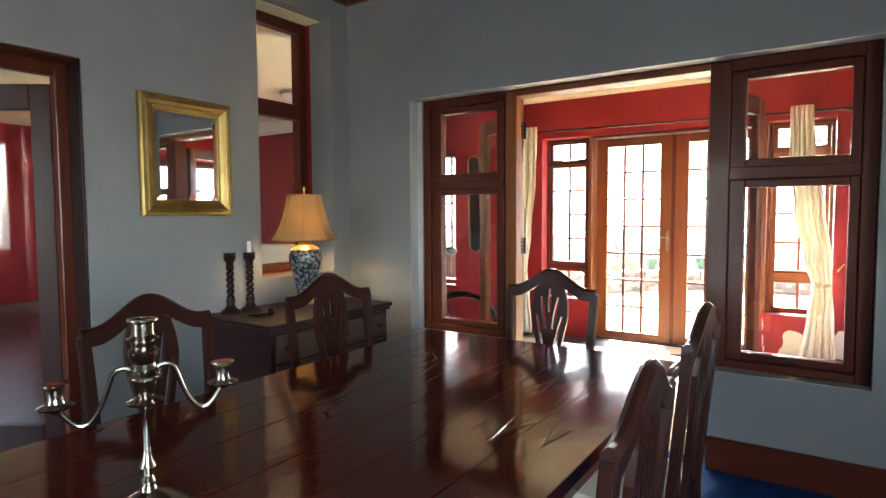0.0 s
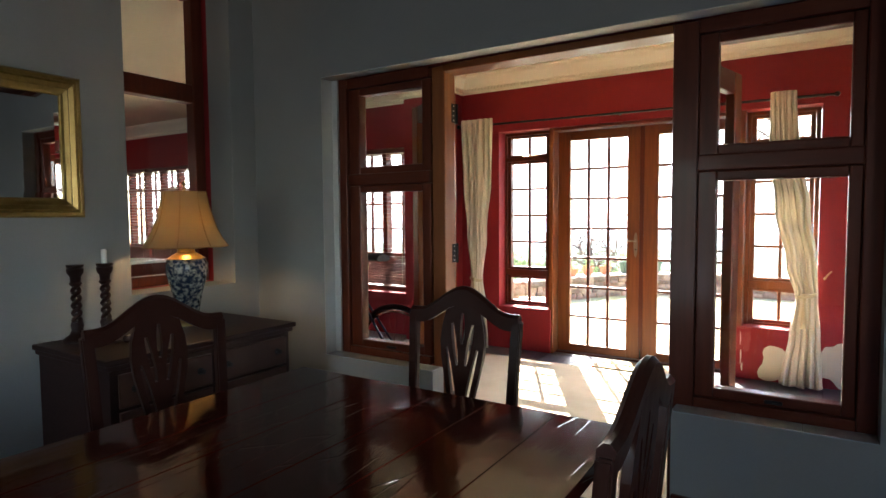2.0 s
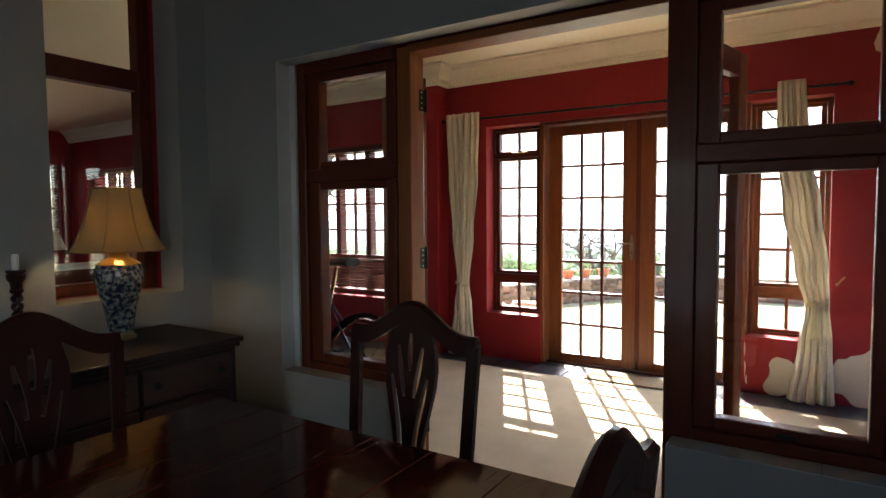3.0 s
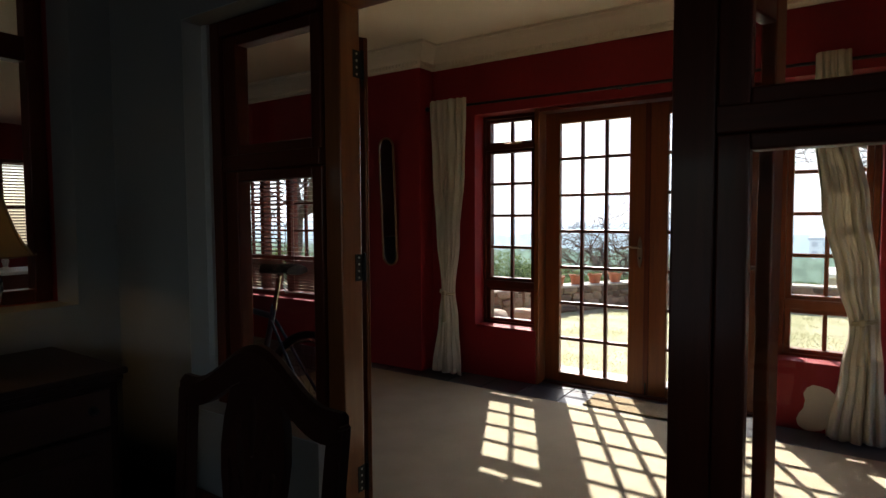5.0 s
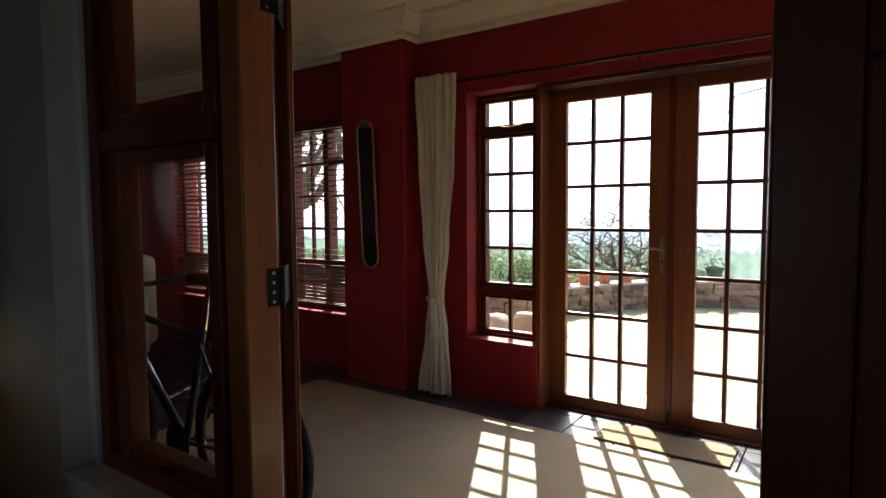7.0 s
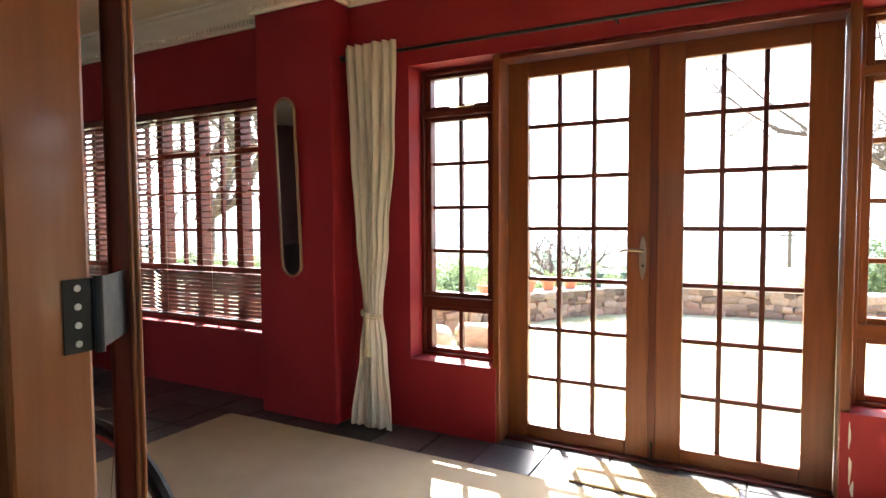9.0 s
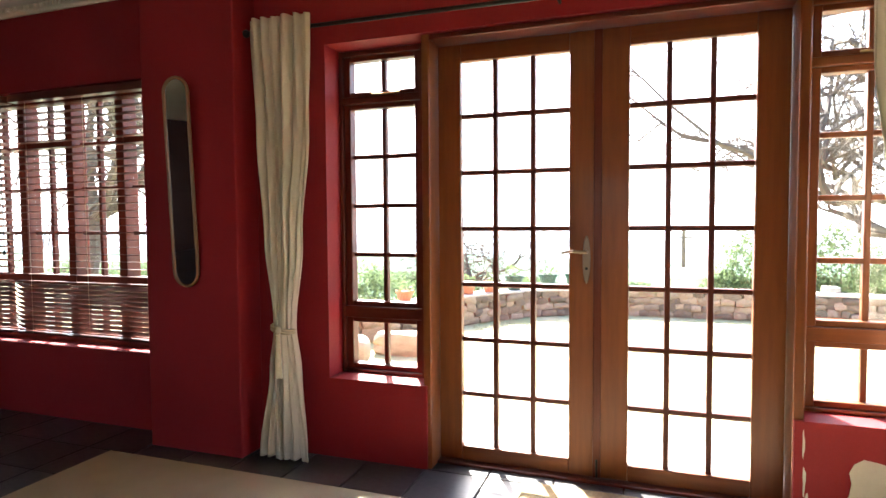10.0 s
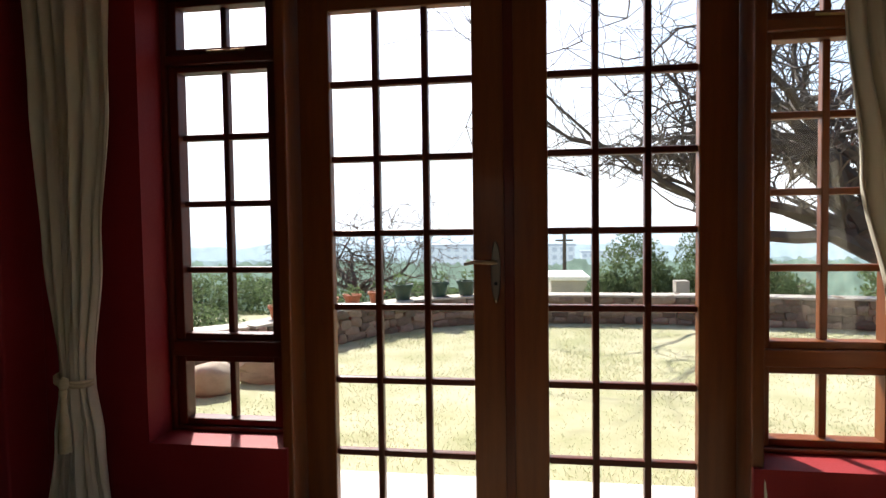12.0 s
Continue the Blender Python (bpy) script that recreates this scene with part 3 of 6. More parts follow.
# doorway to the living room
dw = thing("door_frame_living", "dark red brown timber frame of an open doorway", "door frame", kind="structure")
FX0, FX1 = LX - 0.175, LX - 0.12
for a, b, c, d in ((DOOR_Y1 - 0.062, DOOR_Y1 - 0.001, DOOR_Y1 - 0.012, DOOR_Y1 - 0.001), (DOOR_Y0 + 0.001, DOOR_Y0 + 0.062, DOOR_Y0 + 0.001, DOOR_Y0 + 0.012)):
    part("jamb", boxes((FX0, FX1, a, b, 0, 1.998), bevel=0.006), MERANTI, dw)
    part("reveal_lining", boxes((FX1, LX - 0.003, c, d, 0, 1.998), bevel=0.003), BLACK_WOOD, dw, "black brown reveal lining")
part("head", boxes((FX0, FX1, DOOR_Y0 + 0.062, DOOR_Y1 - 0.062, 1.925, 1.997), bevel=0.006), MERANTI, dw)
part("head_lining", boxes((FX1, LX - 0.003, DOOR_Y0 + 0.012, DOOR_Y1 - 0.012, 1.986, 1.998), bevel=0.003), MERANTI, dw)
dl = thing("door_5", "dark red brown glazed door standing open", "door", at=(-1.70, 3.667, 0), turn=-145, kind="structure")
part("stile", boxes((0, 0.10, -0.02, 0.02, 0.012, 1.90), bevel=0.006), CHAIR_WOOD, dl)
part("stile", boxes((0.67, 0.77, -0.02, 0.02, 0.012, 1.90), bevel=0.006), CHAIR_WOOD, dl)
part("rail", boxes((0.10, 0.67, -0.02, 0.02, 0.012, 0.26), bevel=0.006), CHAIR_WOOD, dl)
part("rail", boxes((0.10, 0.67, -0.02, 0.02, 1.78, 1.90), bevel=0.006), CHAIR_WOOD, dl)
glazing(dl, 0.10, 0.67, 0.26, 1.78, 1, 1, 0.0, MERANTI, MERANTI)
for z in (0.28, 0.95, 1.60):
    part("hinge", boxes((-0.014, 0.012, -0.023, -0.019, z, z + 0.10), (-0.016, -0.006, -0.026, -0.016, z, z + 0.10), bevel=0.002), IRON, dl, "dark steel butt hinge")


# windows with blinds in the garden wall
def blind_window(name, x0, x1, z0, z1, lights):
    w = thing(name, "wide cottage pane window behind wooden blinds", "window", kind="structure")
    y0, y1 = 8.18, 8.28
    framed(w, "frame", x0, x1, z0, z1, y0, y1, 0.05, MERANTI, MERANTI_FLAT, wb=0.06)
    part("low_rail", boxes((x0 + 0.05, x1 - 0.05, y0 + 0.003, y1, 0.80, 0.86), bevel=0.004), MERANTI_FLAT, w)
    n = lights
    lw = (x1 - x0 - 0.1) / n
    for i in range(n):
        a, b = x0 + 0.05 + i * lw, x0 + 0.05 + (i + 1) * lw
        if i:
            part("mullion", boxes((a - 0.03, a + 0.03, y0, y1, z0 + 0.06, z1 - 0.05), bevel=0.004), MERANTI, w)
        a, b = a + (0.03 if i else 0), b - (0.03 if i < n - 1 else 0)
        if i % 2:
            part("high_rail", boxes((a, b, y0 + 0.004, y1, 1.66, 1.71), bevel=0.004), MERANTI_FLAT, w)
            glazing(w, a + 0.02, b - 0.02, 1.71, z1 - 0.05, 2, 1, 8.23, MERANTI, MERANTI_FLAT)
            glazing(w, a + 0.02, b - 0.02, 0.86, 1.66, 2, 3, 8.23, MERANTI, MERANTI_FLAT)
        else:
            glazing(w, a + 0.02, b - 0.02, 0.86, z1 - 0.05, 2, 4, 8.23, MERANTI, MERANTI_FLAT)
        glazing(w, a + 0.02, b - 0.02, z0 + 0.06, 0.80, 2, 1, 8.23, MERANTI, MERANTI_FLAT)
    return w


blind_window("window_4", -4.748, -2.162, 0.442, 1.983, 6)
blind_window("window_5", -8.098, -5.922, 0.442, 1.983, 5)

BLIND_WOOD = material("red brown blind slats", (0.115, 0.024, 0.012), 0.4, second=(0.07, 0.014, 0.008), scale=6, grain=60, stretch=(0.5, 8, 8), bump=0.05, random_tint=0.15)


def wooden_blind(x0, x1, tilt, y=8.11):
    b = thing("venetian_blind", "red brown wooden venetian blind with tilted slats", "blind", group="venetian blinds")
    w = x1 - x0
    part("headrail", boxes((x0, x1, y - 0.03, y + 0.03, 1.935, 1.98), bevel=0.004), BLIND_WOOD, b)
    part("bottom_rail", boxes((x0, x1, y - 0.026, y + 0.026, 0.490, 0.506), bevel=0.004), BLIND_WOOD, b)
    me = finish(boxes((0, w, -0.025, 0.025, -0.0018, 0.0018)), "slat", BLIND_WOOD)
    z = 0.535
    while z < 1.925:
        s = part("slat", me, BLIND_WOOD, b)
        s.location, s.rotation_euler = (x0, y, z), (radians(tilt if z > 0.82 else -38), 0, 0)
        z += 0.043 if z > 0.82 else 0.029
    for k in (0.12, 0.5, 0.88):
        part("cord", boxes((x0 + k * w - 0.001, x0 + k * w + 0.001, y - 0.028, y - 0.027, 0.50, 1.93)), CREAM_CLOTH, b)
    part("pull_cord", tube(bmesh.new(), [(x1 - 0.03, y - 0.034, 1.92), (x1 - 0.028, y - 0.036, 1.02)], 0.002, 6), IRON, b)
    part("tassel", lathe(bmesh.new(), [(0.003, 0.03), (0.008, 0.02), (0.009, 0.0), (0.002, -0.004)], 10, (x1 - 0.028, y - 0.036, 0.99)), IRON, b)


wooden_blind(-3.42, -2.17, -2.5)
wooden_blind(-4.74, -3.46, -17)
wooden_blind(-8.09, -7.03, -10)
wooden_blind(-6.99, -5.93, -10)

# sunroom floor coverings
rug = solid("carpet", boxes((-2.29, 3.1, 5.71, 7.765, -0.012, 0.002), bevel=0.003), CARPET, "large beige carpet lying on the slate floor", "carpet")
structure("floor_threshold", boxes((-0.222, 0.868, WY0 + 0.10, WY1 + 0.01, -0.012, 0.0015)), CARPET, "beige carpet running through the doorway", "floor")

# slate tiles, laid one by one round the carpet
tile_mesh = finish(boxes((0.004, 0.296, 0.004, 0.296, -0.012, 0.0), bevel=0.002), "tile", SLATE)
slate_floor = bpy.data.objects["floor_sunroom"]
for i in range(-22, 11):
    for j in range(0, 9):
        x, y = i * 0.3 - 0.05, 8.365 - 0.3 * (j + 1)
        if -2.32 < x and x + 0.3 < 3.2 and y < 7.45:
            continue
        t = part("tile", tile_mesh, SLATE, slate_floor)
        t.location = (x, y, -0.0005)

# ---- outside ----
LAWN = material("dry lawn", (0.42, 0.39, 0.265), 0.95, second=(0.26, 0.265, 0.14), scale=2.2, grain=30, bump=1.0, spec=0.1, mixpow=0.8)
PAVING = material("pale paving", (0.74, 0.71, 0.64), 0.85, second=(0.64, 0.61, 0.54), scale=3, grain=60, bump=0.3)
STONE = material("rough garden stone", (0.24, 0.175, 0.12), 0.9, second=(0.10, 0.08, 0.06), scale=7, grain=40, bump=0.8, random_tint=0.5)
BARK = material("grey brown bark", (0.10, 0.075, 0.055), 0.9, second=(0.05, 0.04, 0.03), scale=8, grain=50, bump=0.6)
LEAF = material("green leaves", (0.10, 0.135, 0.065), 0.75, second=(0.055, 0.085, 0.04), scale=2, grain=12, bump=0.2)
_ln, _ll = LEAF.node_tree.nodes, LEAF.node_tree.links
_lt, _lm = _ln.new("ShaderNodeBsdfTranslucent"), _ln.new("ShaderNodeMixShader")
_lt.inputs["Color"].default_value, _lm.inputs[0].default_value = (0.125, 0.175, 0.075, 1), 0.4
_ll.new(_ln["Principled BSDF"].outputs[0], _lm.inputs[1])
_ll.new(_lt.outputs[0], _lm.inputs[2])
_ll.new(_lm.outputs[0], _ln["Material Output"].inputs["Surface"])
TERRACOTTA = material("terracotta", (0.42, 0.16, 0.08), 0.8, second=(0.32, 0.12, 0.06), scale=10, grain=60, bump=0.15)
GREEN_POT = material("dark green glaze", (0.02, 0.06, 0.04), 0.4, bump=0.05)

bm = bmesh.new()
xs = [-900, -250, -80, -40, -20, -10, -5, 0, 5, 10, 20, 40, 80, 250, 900]
ys = [8.36, 9.4, 12, 14.5, 18, 24, 35, 60, 120, 300, 900, 2000]
def ground_z(x, y):
    return -0.16 if y < 15 else -0.16 - min(70.0, (y - 15) * 0.16)
grid = [[bm.verts.new((x, y, ground_z(x, y))) for x in xs] for y in ys]
for r0, r1 in zip(grid, grid[1:]):
    for i in range(len(xs) - 1):
        bm.faces.new((r0[i], r0[i + 1], r1[i + 1], r1[i]))
structure("ground", bm, LAWN, "dry yellow green lawn sloping away to the valley", "ground")
structure("terrace", boxes((-6, 6, 8.36, 9.08, -0.25, -0.11), bevel=0.01), PAVING, "pale sunlit paving outside the french doors", "pavement")



# ================= dining room =================
def dining_table():
    t = thing("dining_table", "long dark polished mahogany table with worn planks", "table")
    x0, x1, y0, y1, z = -0.10, 0.985, 1.90, 4.49, 0.76
    widths = (0.19, 0.17, 0.20, 0.16, 0.19, 0.175)
    x = x0
    for w in widths:
        bm = bmesh.new()
        box(bm, x + 0.0006, x + w - 0.0006, y0, y1, z - 0.034, z, bevel=0.0014)
        part("plank", bm, MAHOGANY, t)
        x += w
    part("edge_moulding", boxes((x0 + 0.02, x1 - 0.02, y0 + 0.02, y1 - 0.02, z - 0.055, z - 0.036), bevel=0.006), MAHOGANY, t)
    part("apron", boxes((x0 + 0.08, x1 - 0.08, y0 + 0.10, y0 + 0.13, 0.60, z - 0.055), (x0 + 0.08, x1 - 0.08, y1 - 0.13, y1 - 0.10, 0.60, z - 0.055),
                        (x0 + 0.08, x0 + 0.11, y0 + 0.13, y1 - 0.13, 0.60, z - 0.055), (x1 - 0.11, x1 - 0.08, y0 + 0.13, y1 - 0.13, 0.60, z - 0.055)), MAHOGANY, t)
    prof = [(0.03, 0), (0.034, 0.02), (0.024, 0.05), (0.028, 0.10), (0.042, 0.30), (0.036, 0.42), (0.045, 0.45), (0.045, 0.47), (0.034, 0.49), (0.045, 0.52), (0.045, 0.70)]
    for lx in (x0 + 0.12, x1 - 0.12):
        for ly in (y0 + 0.14, y1 - 0.14):
            part("leg", lathe(bmesh.new(), prof, 16, (lx, ly, 0)), MAHOGANY, t, smooth=True)
    return t


dining_table()


def capsule(pts, w):
    """A closed outline of even width round a line of (u, v) points."""
    left, right = [], []
    for i, (u, v) in enumerate(pts):
        a, b = pts[max(i - 1, 0)], pts[min(i + 1, len(pts) - 1)]
        du, dv = b[0] - a[0], b[1] - a[1]
        l = math.hypot(du, dv)
        k = w if 0 < i < len(pts) - 1 else w * 0.55
        left.append((u - dv / l * k, v + du / l * k))
        right.append((u + dv / l * k, v - du / l * k))
    return left + right[::-1]


def dining_chair(label):
    """Faces its own +y; the back stands at -y and leans a little."""
    c = thing("dining_chair", label, "chair", group="chairs round the dining table")
    lean = lambda z: -0.205 - 0.10 * max(0, z - 0.44)
    # seat
    bm = bmesh.new()
    rows = []
    for k, (s, z) in enumerate(((0.97, 0.435), (1.0, 0.45), (0.99, 0.468), (0.93, 0.482), (0.6, 0.488))):
        rows.append([bm.verts.new((u * s, v * s, z)) for u, v in ((-0.20, -0.19), (-0.225, 0.0), (-0.24, 0.20), (0.0, 0.215), (0.24, 0.20), (0.225, 0.0), (0.20, -0.19), (0.0, -0.19))])
    for a, b in zip(rows, rows[1:]):
        for i in range(8):
            bm.faces.new((a[i], a[(i + 1) % 8], b[(i + 1) % 8], b[i]))
    bm.faces.new(rows[-1])
    bm.faces.new(rows[0][::-1])
    part("seat", bm, CREAM_CLOTH, c, "cream cloth drop in seat", smooth=True)
    part("seat_frame", boxes((-0.245, 0.245, 0.175, 0.215, 0.375, 0.436), (-0.21, 0.21, -0.21, -0.17, 0.375, 0.436), (-0.245, -0.205, -0.17, 0.175, 0.375, 0.436), (0.205, 0.245, -0.17, 0.175, 0.375, 0.436), bevel=0.005), CHAIR_WOOD, c)
    for s in (-1, 1):
        part("front_leg", boxes((s * 0.225 - 0.022, s * 0.225 + 0.022, 0.172, 0.216, 0, 0.375), bevel=0.005), CHAIR_WOOD, c)
        bm = bmesh.new()
        prev = None
        for z, u, d in ((0.0, 0.19, -0.245), (0.2, 0.195, -0.22), (0.44, 0.20, -0.205), (0.62, 0.203, lean(0.62)), (0.80, 0.209, lean(0.80)), (0.905, 0.214, lean(0.905))):
            ring = [bm.verts.new((s * u + a, d + b, z)) for a, b in ((-0.018, -0.014), (0.018, -0.014), (0.018, 0.014), (-0.018, 0.014))]
            if prev:
                for i in range(4):
                    bm.faces.new((prev[i], prev[(i + 1) % 4], ring[(i + 1) % 4], ring[i]))
            else:
                bm.faces.new(ring[::-1])
            prev = ring
        bm.faces.new(prev)
        bmesh.ops.bevel(bm, geom=bm.edges[:], offset=0.004, segments=2, affect="EDGES")
        part("back_leg", bm, CHAIR_WOOD, c, smooth=True)
        part("stretcher", boxes((s * 0.21 - 0.010, s * 0.21 + 0.010, -0.21, 0.175, 0.15, 0.18), bevel=0.004), CHAIR_WOOD, c)
    part("cross_stretcher", boxes((-0.20, 0.20, -0.02, 0.0, 0.152, 0.178), bevel=0.004), CHAIR_WOOD, c)
    place = lambda u, v, w: (u, lean(v) - 0.013 + w, v)
    # arched crest rail
    top = lambda u: 0.925 + 0.078 * (0.5 + 0.5 * math.cos(min(1, abs(u) / 0.19) * math.pi)) if abs(u) < 0.19 else 0.925
    n = 25
    us = [-0.222 + 0.444 * i / (n - 1) for i in range(n)]
    bm = bmesh.new()
    grid = []
    for u in us:
        t = top(u)
        h = 0.050 + 0.012 * (1 - min(1, abs(u) / 0.2))
        depth = 0.012
        grid.append([bm.verts.new((u, lean(z) + d, z)) for z, d in ((t - h, -depth), (t - 0.010, -depth - 0.003), (t, -0.004), (t, 0.006), (t - 0.010, depth + 0.004), (t - h, depth))])
    for a, b in zip(grid, grid[1:]):
        for i in range(6):
            bm.faces.new((a[i], a[(i + 1) % 6], b[(i + 1) % 6], b[i]))
    bm.faces.new(grid[0])
    bm.faces.new(grid[-1][::-1])
    part("crest_rail", bm, CHAIR_WOOD, c, smooth=True)
    # pierced splat
    half = [(0.044, 0.436), (0.046, 0.50), (0.050, 0.56), (0.060, 0.63), (0.080, 0.70), (0.100, 0.77), (0.106, 0.82), (0.100, 0.87), (0.086, 0.91), (0.082, 0.945)]
    half = [(u * 0.86, v) for u, v in half]
    outer = [(u, v) for u, v in half] + [(-u, v) for u, v in half[::-1]]
    holes = [capsule([(0, 0.815), (0, 0.84), (0, 0.88), (0, 0.915)], 0.009)]
    for s in (-1, 1):
        holes.append(capsule([(s * 0.018, 0.745), (s * 0.026, 0.79), (s * 0.034, 0.83), (s * 0.043, 0.88)], 0.0095))
        holes.append(capsule([(s * 0.020, 0.50), (s * 0.022, 0.58), (s * 0.031, 0.66), (s * 0.048, 0.735), (s * 0.064, 0.80)], 0.009))
    part("splat", outline_plate(bmesh.new(), outer, holes, 0.018, place), CHAIR_WOOD, c)
    return c


CHAIR = "dark wooden chair with a pierced splat back"
first = dining_chair(CHAIR + " at the table's end")
first.matrix_world = pose(0.368, 4.53, 0, 0, 0, 180) @ Matrix.Diagonal((0.93, 0.95, 1.03, 1))
for x, y, a in ((-0.115, 4.09, -99), (-0.13, 3.36, -90), (0.875, 4.09, 90), (0.91, 3.355, 92)):
    ch = copy_thing(first, pose(x, y, 0, 0, 0, a))
    ch["label"] = CHAIR + " beside the table"


def candelabra():
    c = thing("candelabra", "tarnished silver plated three arm candelabra on the table", "candelabra", at=(0.415, 2.91, 0.76), turn=66)
    part("base", lathe(bmesh.new(), [(0.062, 0), (0.064, 0.006), (0.055, 0.012), (0.05, 0.018), (0.03, 0.028), (0.014, 0.036), (0.012, 0.045)], 28), SILVER, c, smooth=True)
    part("stem", lathe(bmesh.new(), [(0.008, 0.04), (0.013, 0.052), (0.008, 0.062), (0.014, 0.078), (0.008, 0.092), (0.006, 0.11), (0.005, 0.15), (0.006, 0.178), (0.010, 0.186), (0.014, 0.192)], 20), SILVER, c, smooth=True)
    part("drip_pan", lathe(bmesh.new(), [(0.012, 0.188), (0.030, 0.192), (0.032, 0.196), (0.020, 0.200), (0.014, 0.206), (0.020, 0.232), (0.027, 0.238), (0.027, 0.241), (0.016, 0.244)], 24), SILVER, c, smooth=True)
    part("centre_cup", lathe(bmesh.new(), [(0.010, 0.240), (0.022, 0.252), (0.018, 0.262), (0.024, 0.275), (0.026, 0.284), (0.018, 0.292), (0.020, 0.300), (0.027, 0.306), (0.018, 0.312), (0.018, 0.332), (0.025, 0.337), (0.025, 0.340), (0.016, 0.340), (0.016, 0.325)], 24), SILVER, c, smooth=True)
    for k, a in enumerate((0, 180)):
        s = math.cos(radians(a))
        pts = []
        for i in range(17):
            f = i / 16
            pts.append((s * (0.012 + 0.118 * f), 0, 0.246 + 0.012 * math.sin(math.pi * min(1, f * 2.4)) * (1 if f < 0.42 else 0) - 0.060 * math.sin(math.pi * max(0, (f - 0.3) / 0.7)) - 0.040 * f * f))
        arm = part("arm", tube(bmesh.new(), pts, [0.0045] * 17, 10), SILVER, c, smooth=True)
        x = s * 0.13
        dz = -0.040
        part("cup", lathe(bmesh.new(), [(0.006, 0.236), (0.010, 0.242), (0.026, 0.246), (0.028, 0.249), (0.014, 0.254), (0.011, 0.262), (0.014, 0.278), (0.021, 0.284), (0.021, 0.287), (0.013, 0.287), (0.013, 0.280)], 20, (x, 0, dz)), SILVER, arm, smooth=True)
        part("wax", lathe(bmesh.new(), [(0.013, 0.278), (0.013, 0.286), (0.004, 0.288)], 14, (x, 0, dz)), RED_WAX, arm, "dark red candle remains")


RED_WAX = material("red wax", (0.22, 0.02, 0.015), 0.5, bump=0.05)
candelabra()


def sideboard():
    s = thing("sideboard", "dark wooden sideboard with drawers against the wall", "sideboard", at=(0, 0, 0))
    x0, x1, y0, y1 = -1.462, -0.90, 4.26, 5.16
    part("body", boxes((x0, x1, y0, y1, 0.06, 0.685)), BLACK_WOOD, s)
    part("plinth", boxes((x0, x1 + 0.008, y0 - 0.008, y1 + 0.008, 0, 0.06), bevel=0.005), BLACK_WOOD, s)
    part("top", boxes((x0, x1 + 0.03, y0 - 0.028, y1 + 0.028, 0.706, 0.73), bevel=0.006), BLACK_WOOD, s)
    part("moulding", boxes((x0, x1 + 0.018, y0 - 0.016, y1 + 0.016, 0.685, 0.706), bevel=0.005), BLACK_WOOD, s)
    w = (y1 - y0 - 0.08) / 2
    for i in range(2):
        a = y0 + 0.03 + i * (w + 0.02)
        d = part("drawer", boxes((x1 + 0.001, x1 + 0.016, a, a + w, 0.53, 0.665), bevel=0.004), SIDE_FRONT, s)
        for ry in (a + 0.06, a + w - 0.06):
            part("ring_pull", lathe(bmesh.new(), [(0.001, 0.0), (0.016, 0.001), (0.016, 0.004), (0.010, 0.006), (0.006, 0.014), (0.011, 0.02), (0.010, 0.026), (0.002, 0.028)], 16), IRON, d, "dark iron ring pull", smooth=True).matrix_basis = pose(x1 + 0.016, ry, 0.60, 0, 90, 0)
        part("door", boxes((x1 + 0.001, x1 + 0.016, a, a + w, 0.09, 0.515), bevel=0.004), SIDE_FRONT, s)
        part("door_panel", boxes((x1 + 0.0155, x1 + 0.021, a + 0.06, a + w - 0.06, 0.15, 0.455), bevel=0.004), SIDE_FRONT, s)


SIDE_FRONT = material("dark brown drawer fronts", (0.060, 0.026, 0.016), 0.4, second=(0.036, 0.015, 0.010), scale=5, grain=50, stretch=(6, 0.7, 6), bump=0.06, spec=0.25)
sideboard()


# table lamp
def vase_paint():
    m = material("blue and white glazed porcelain", (0.31, 0.31, 0.26), 0.2, second=(0.018, 0.028, 0.05), scale=55, grain=90, bump=0.02, mixpow=1.3, coat=0.3)
    return m


SHADE = bpy.data.materials.new("warm lampshade silk")
SHADE.use_nodes = True
_n, _l = SHADE.node_tree.nodes, SHADE.node_tree.links
_p = _n["Principled BSDF"]
_p.inputs["Base Color"].default_value, _p.inputs["Roughness"].default_value = (0.21, 0.13, 0.06, 1), 0.85
_t, _m = _n.new("ShaderNodeBsdfTranslucent"), _n.new("ShaderNodeMixShader")
_t.inputs["Color"].default_value, _m.inputs[0].default_value = (0.75, 0.42, 0.12, 1), 0.035
_l.new(_p.outputs[0], _m.inputs[1])
_l.new(_t.outputs[0], _m.inputs[2])
_l.new(_m.outputs[0], _n["Material Output"].inputs["Surface"])

LAMP = (-1.295, 4.865)


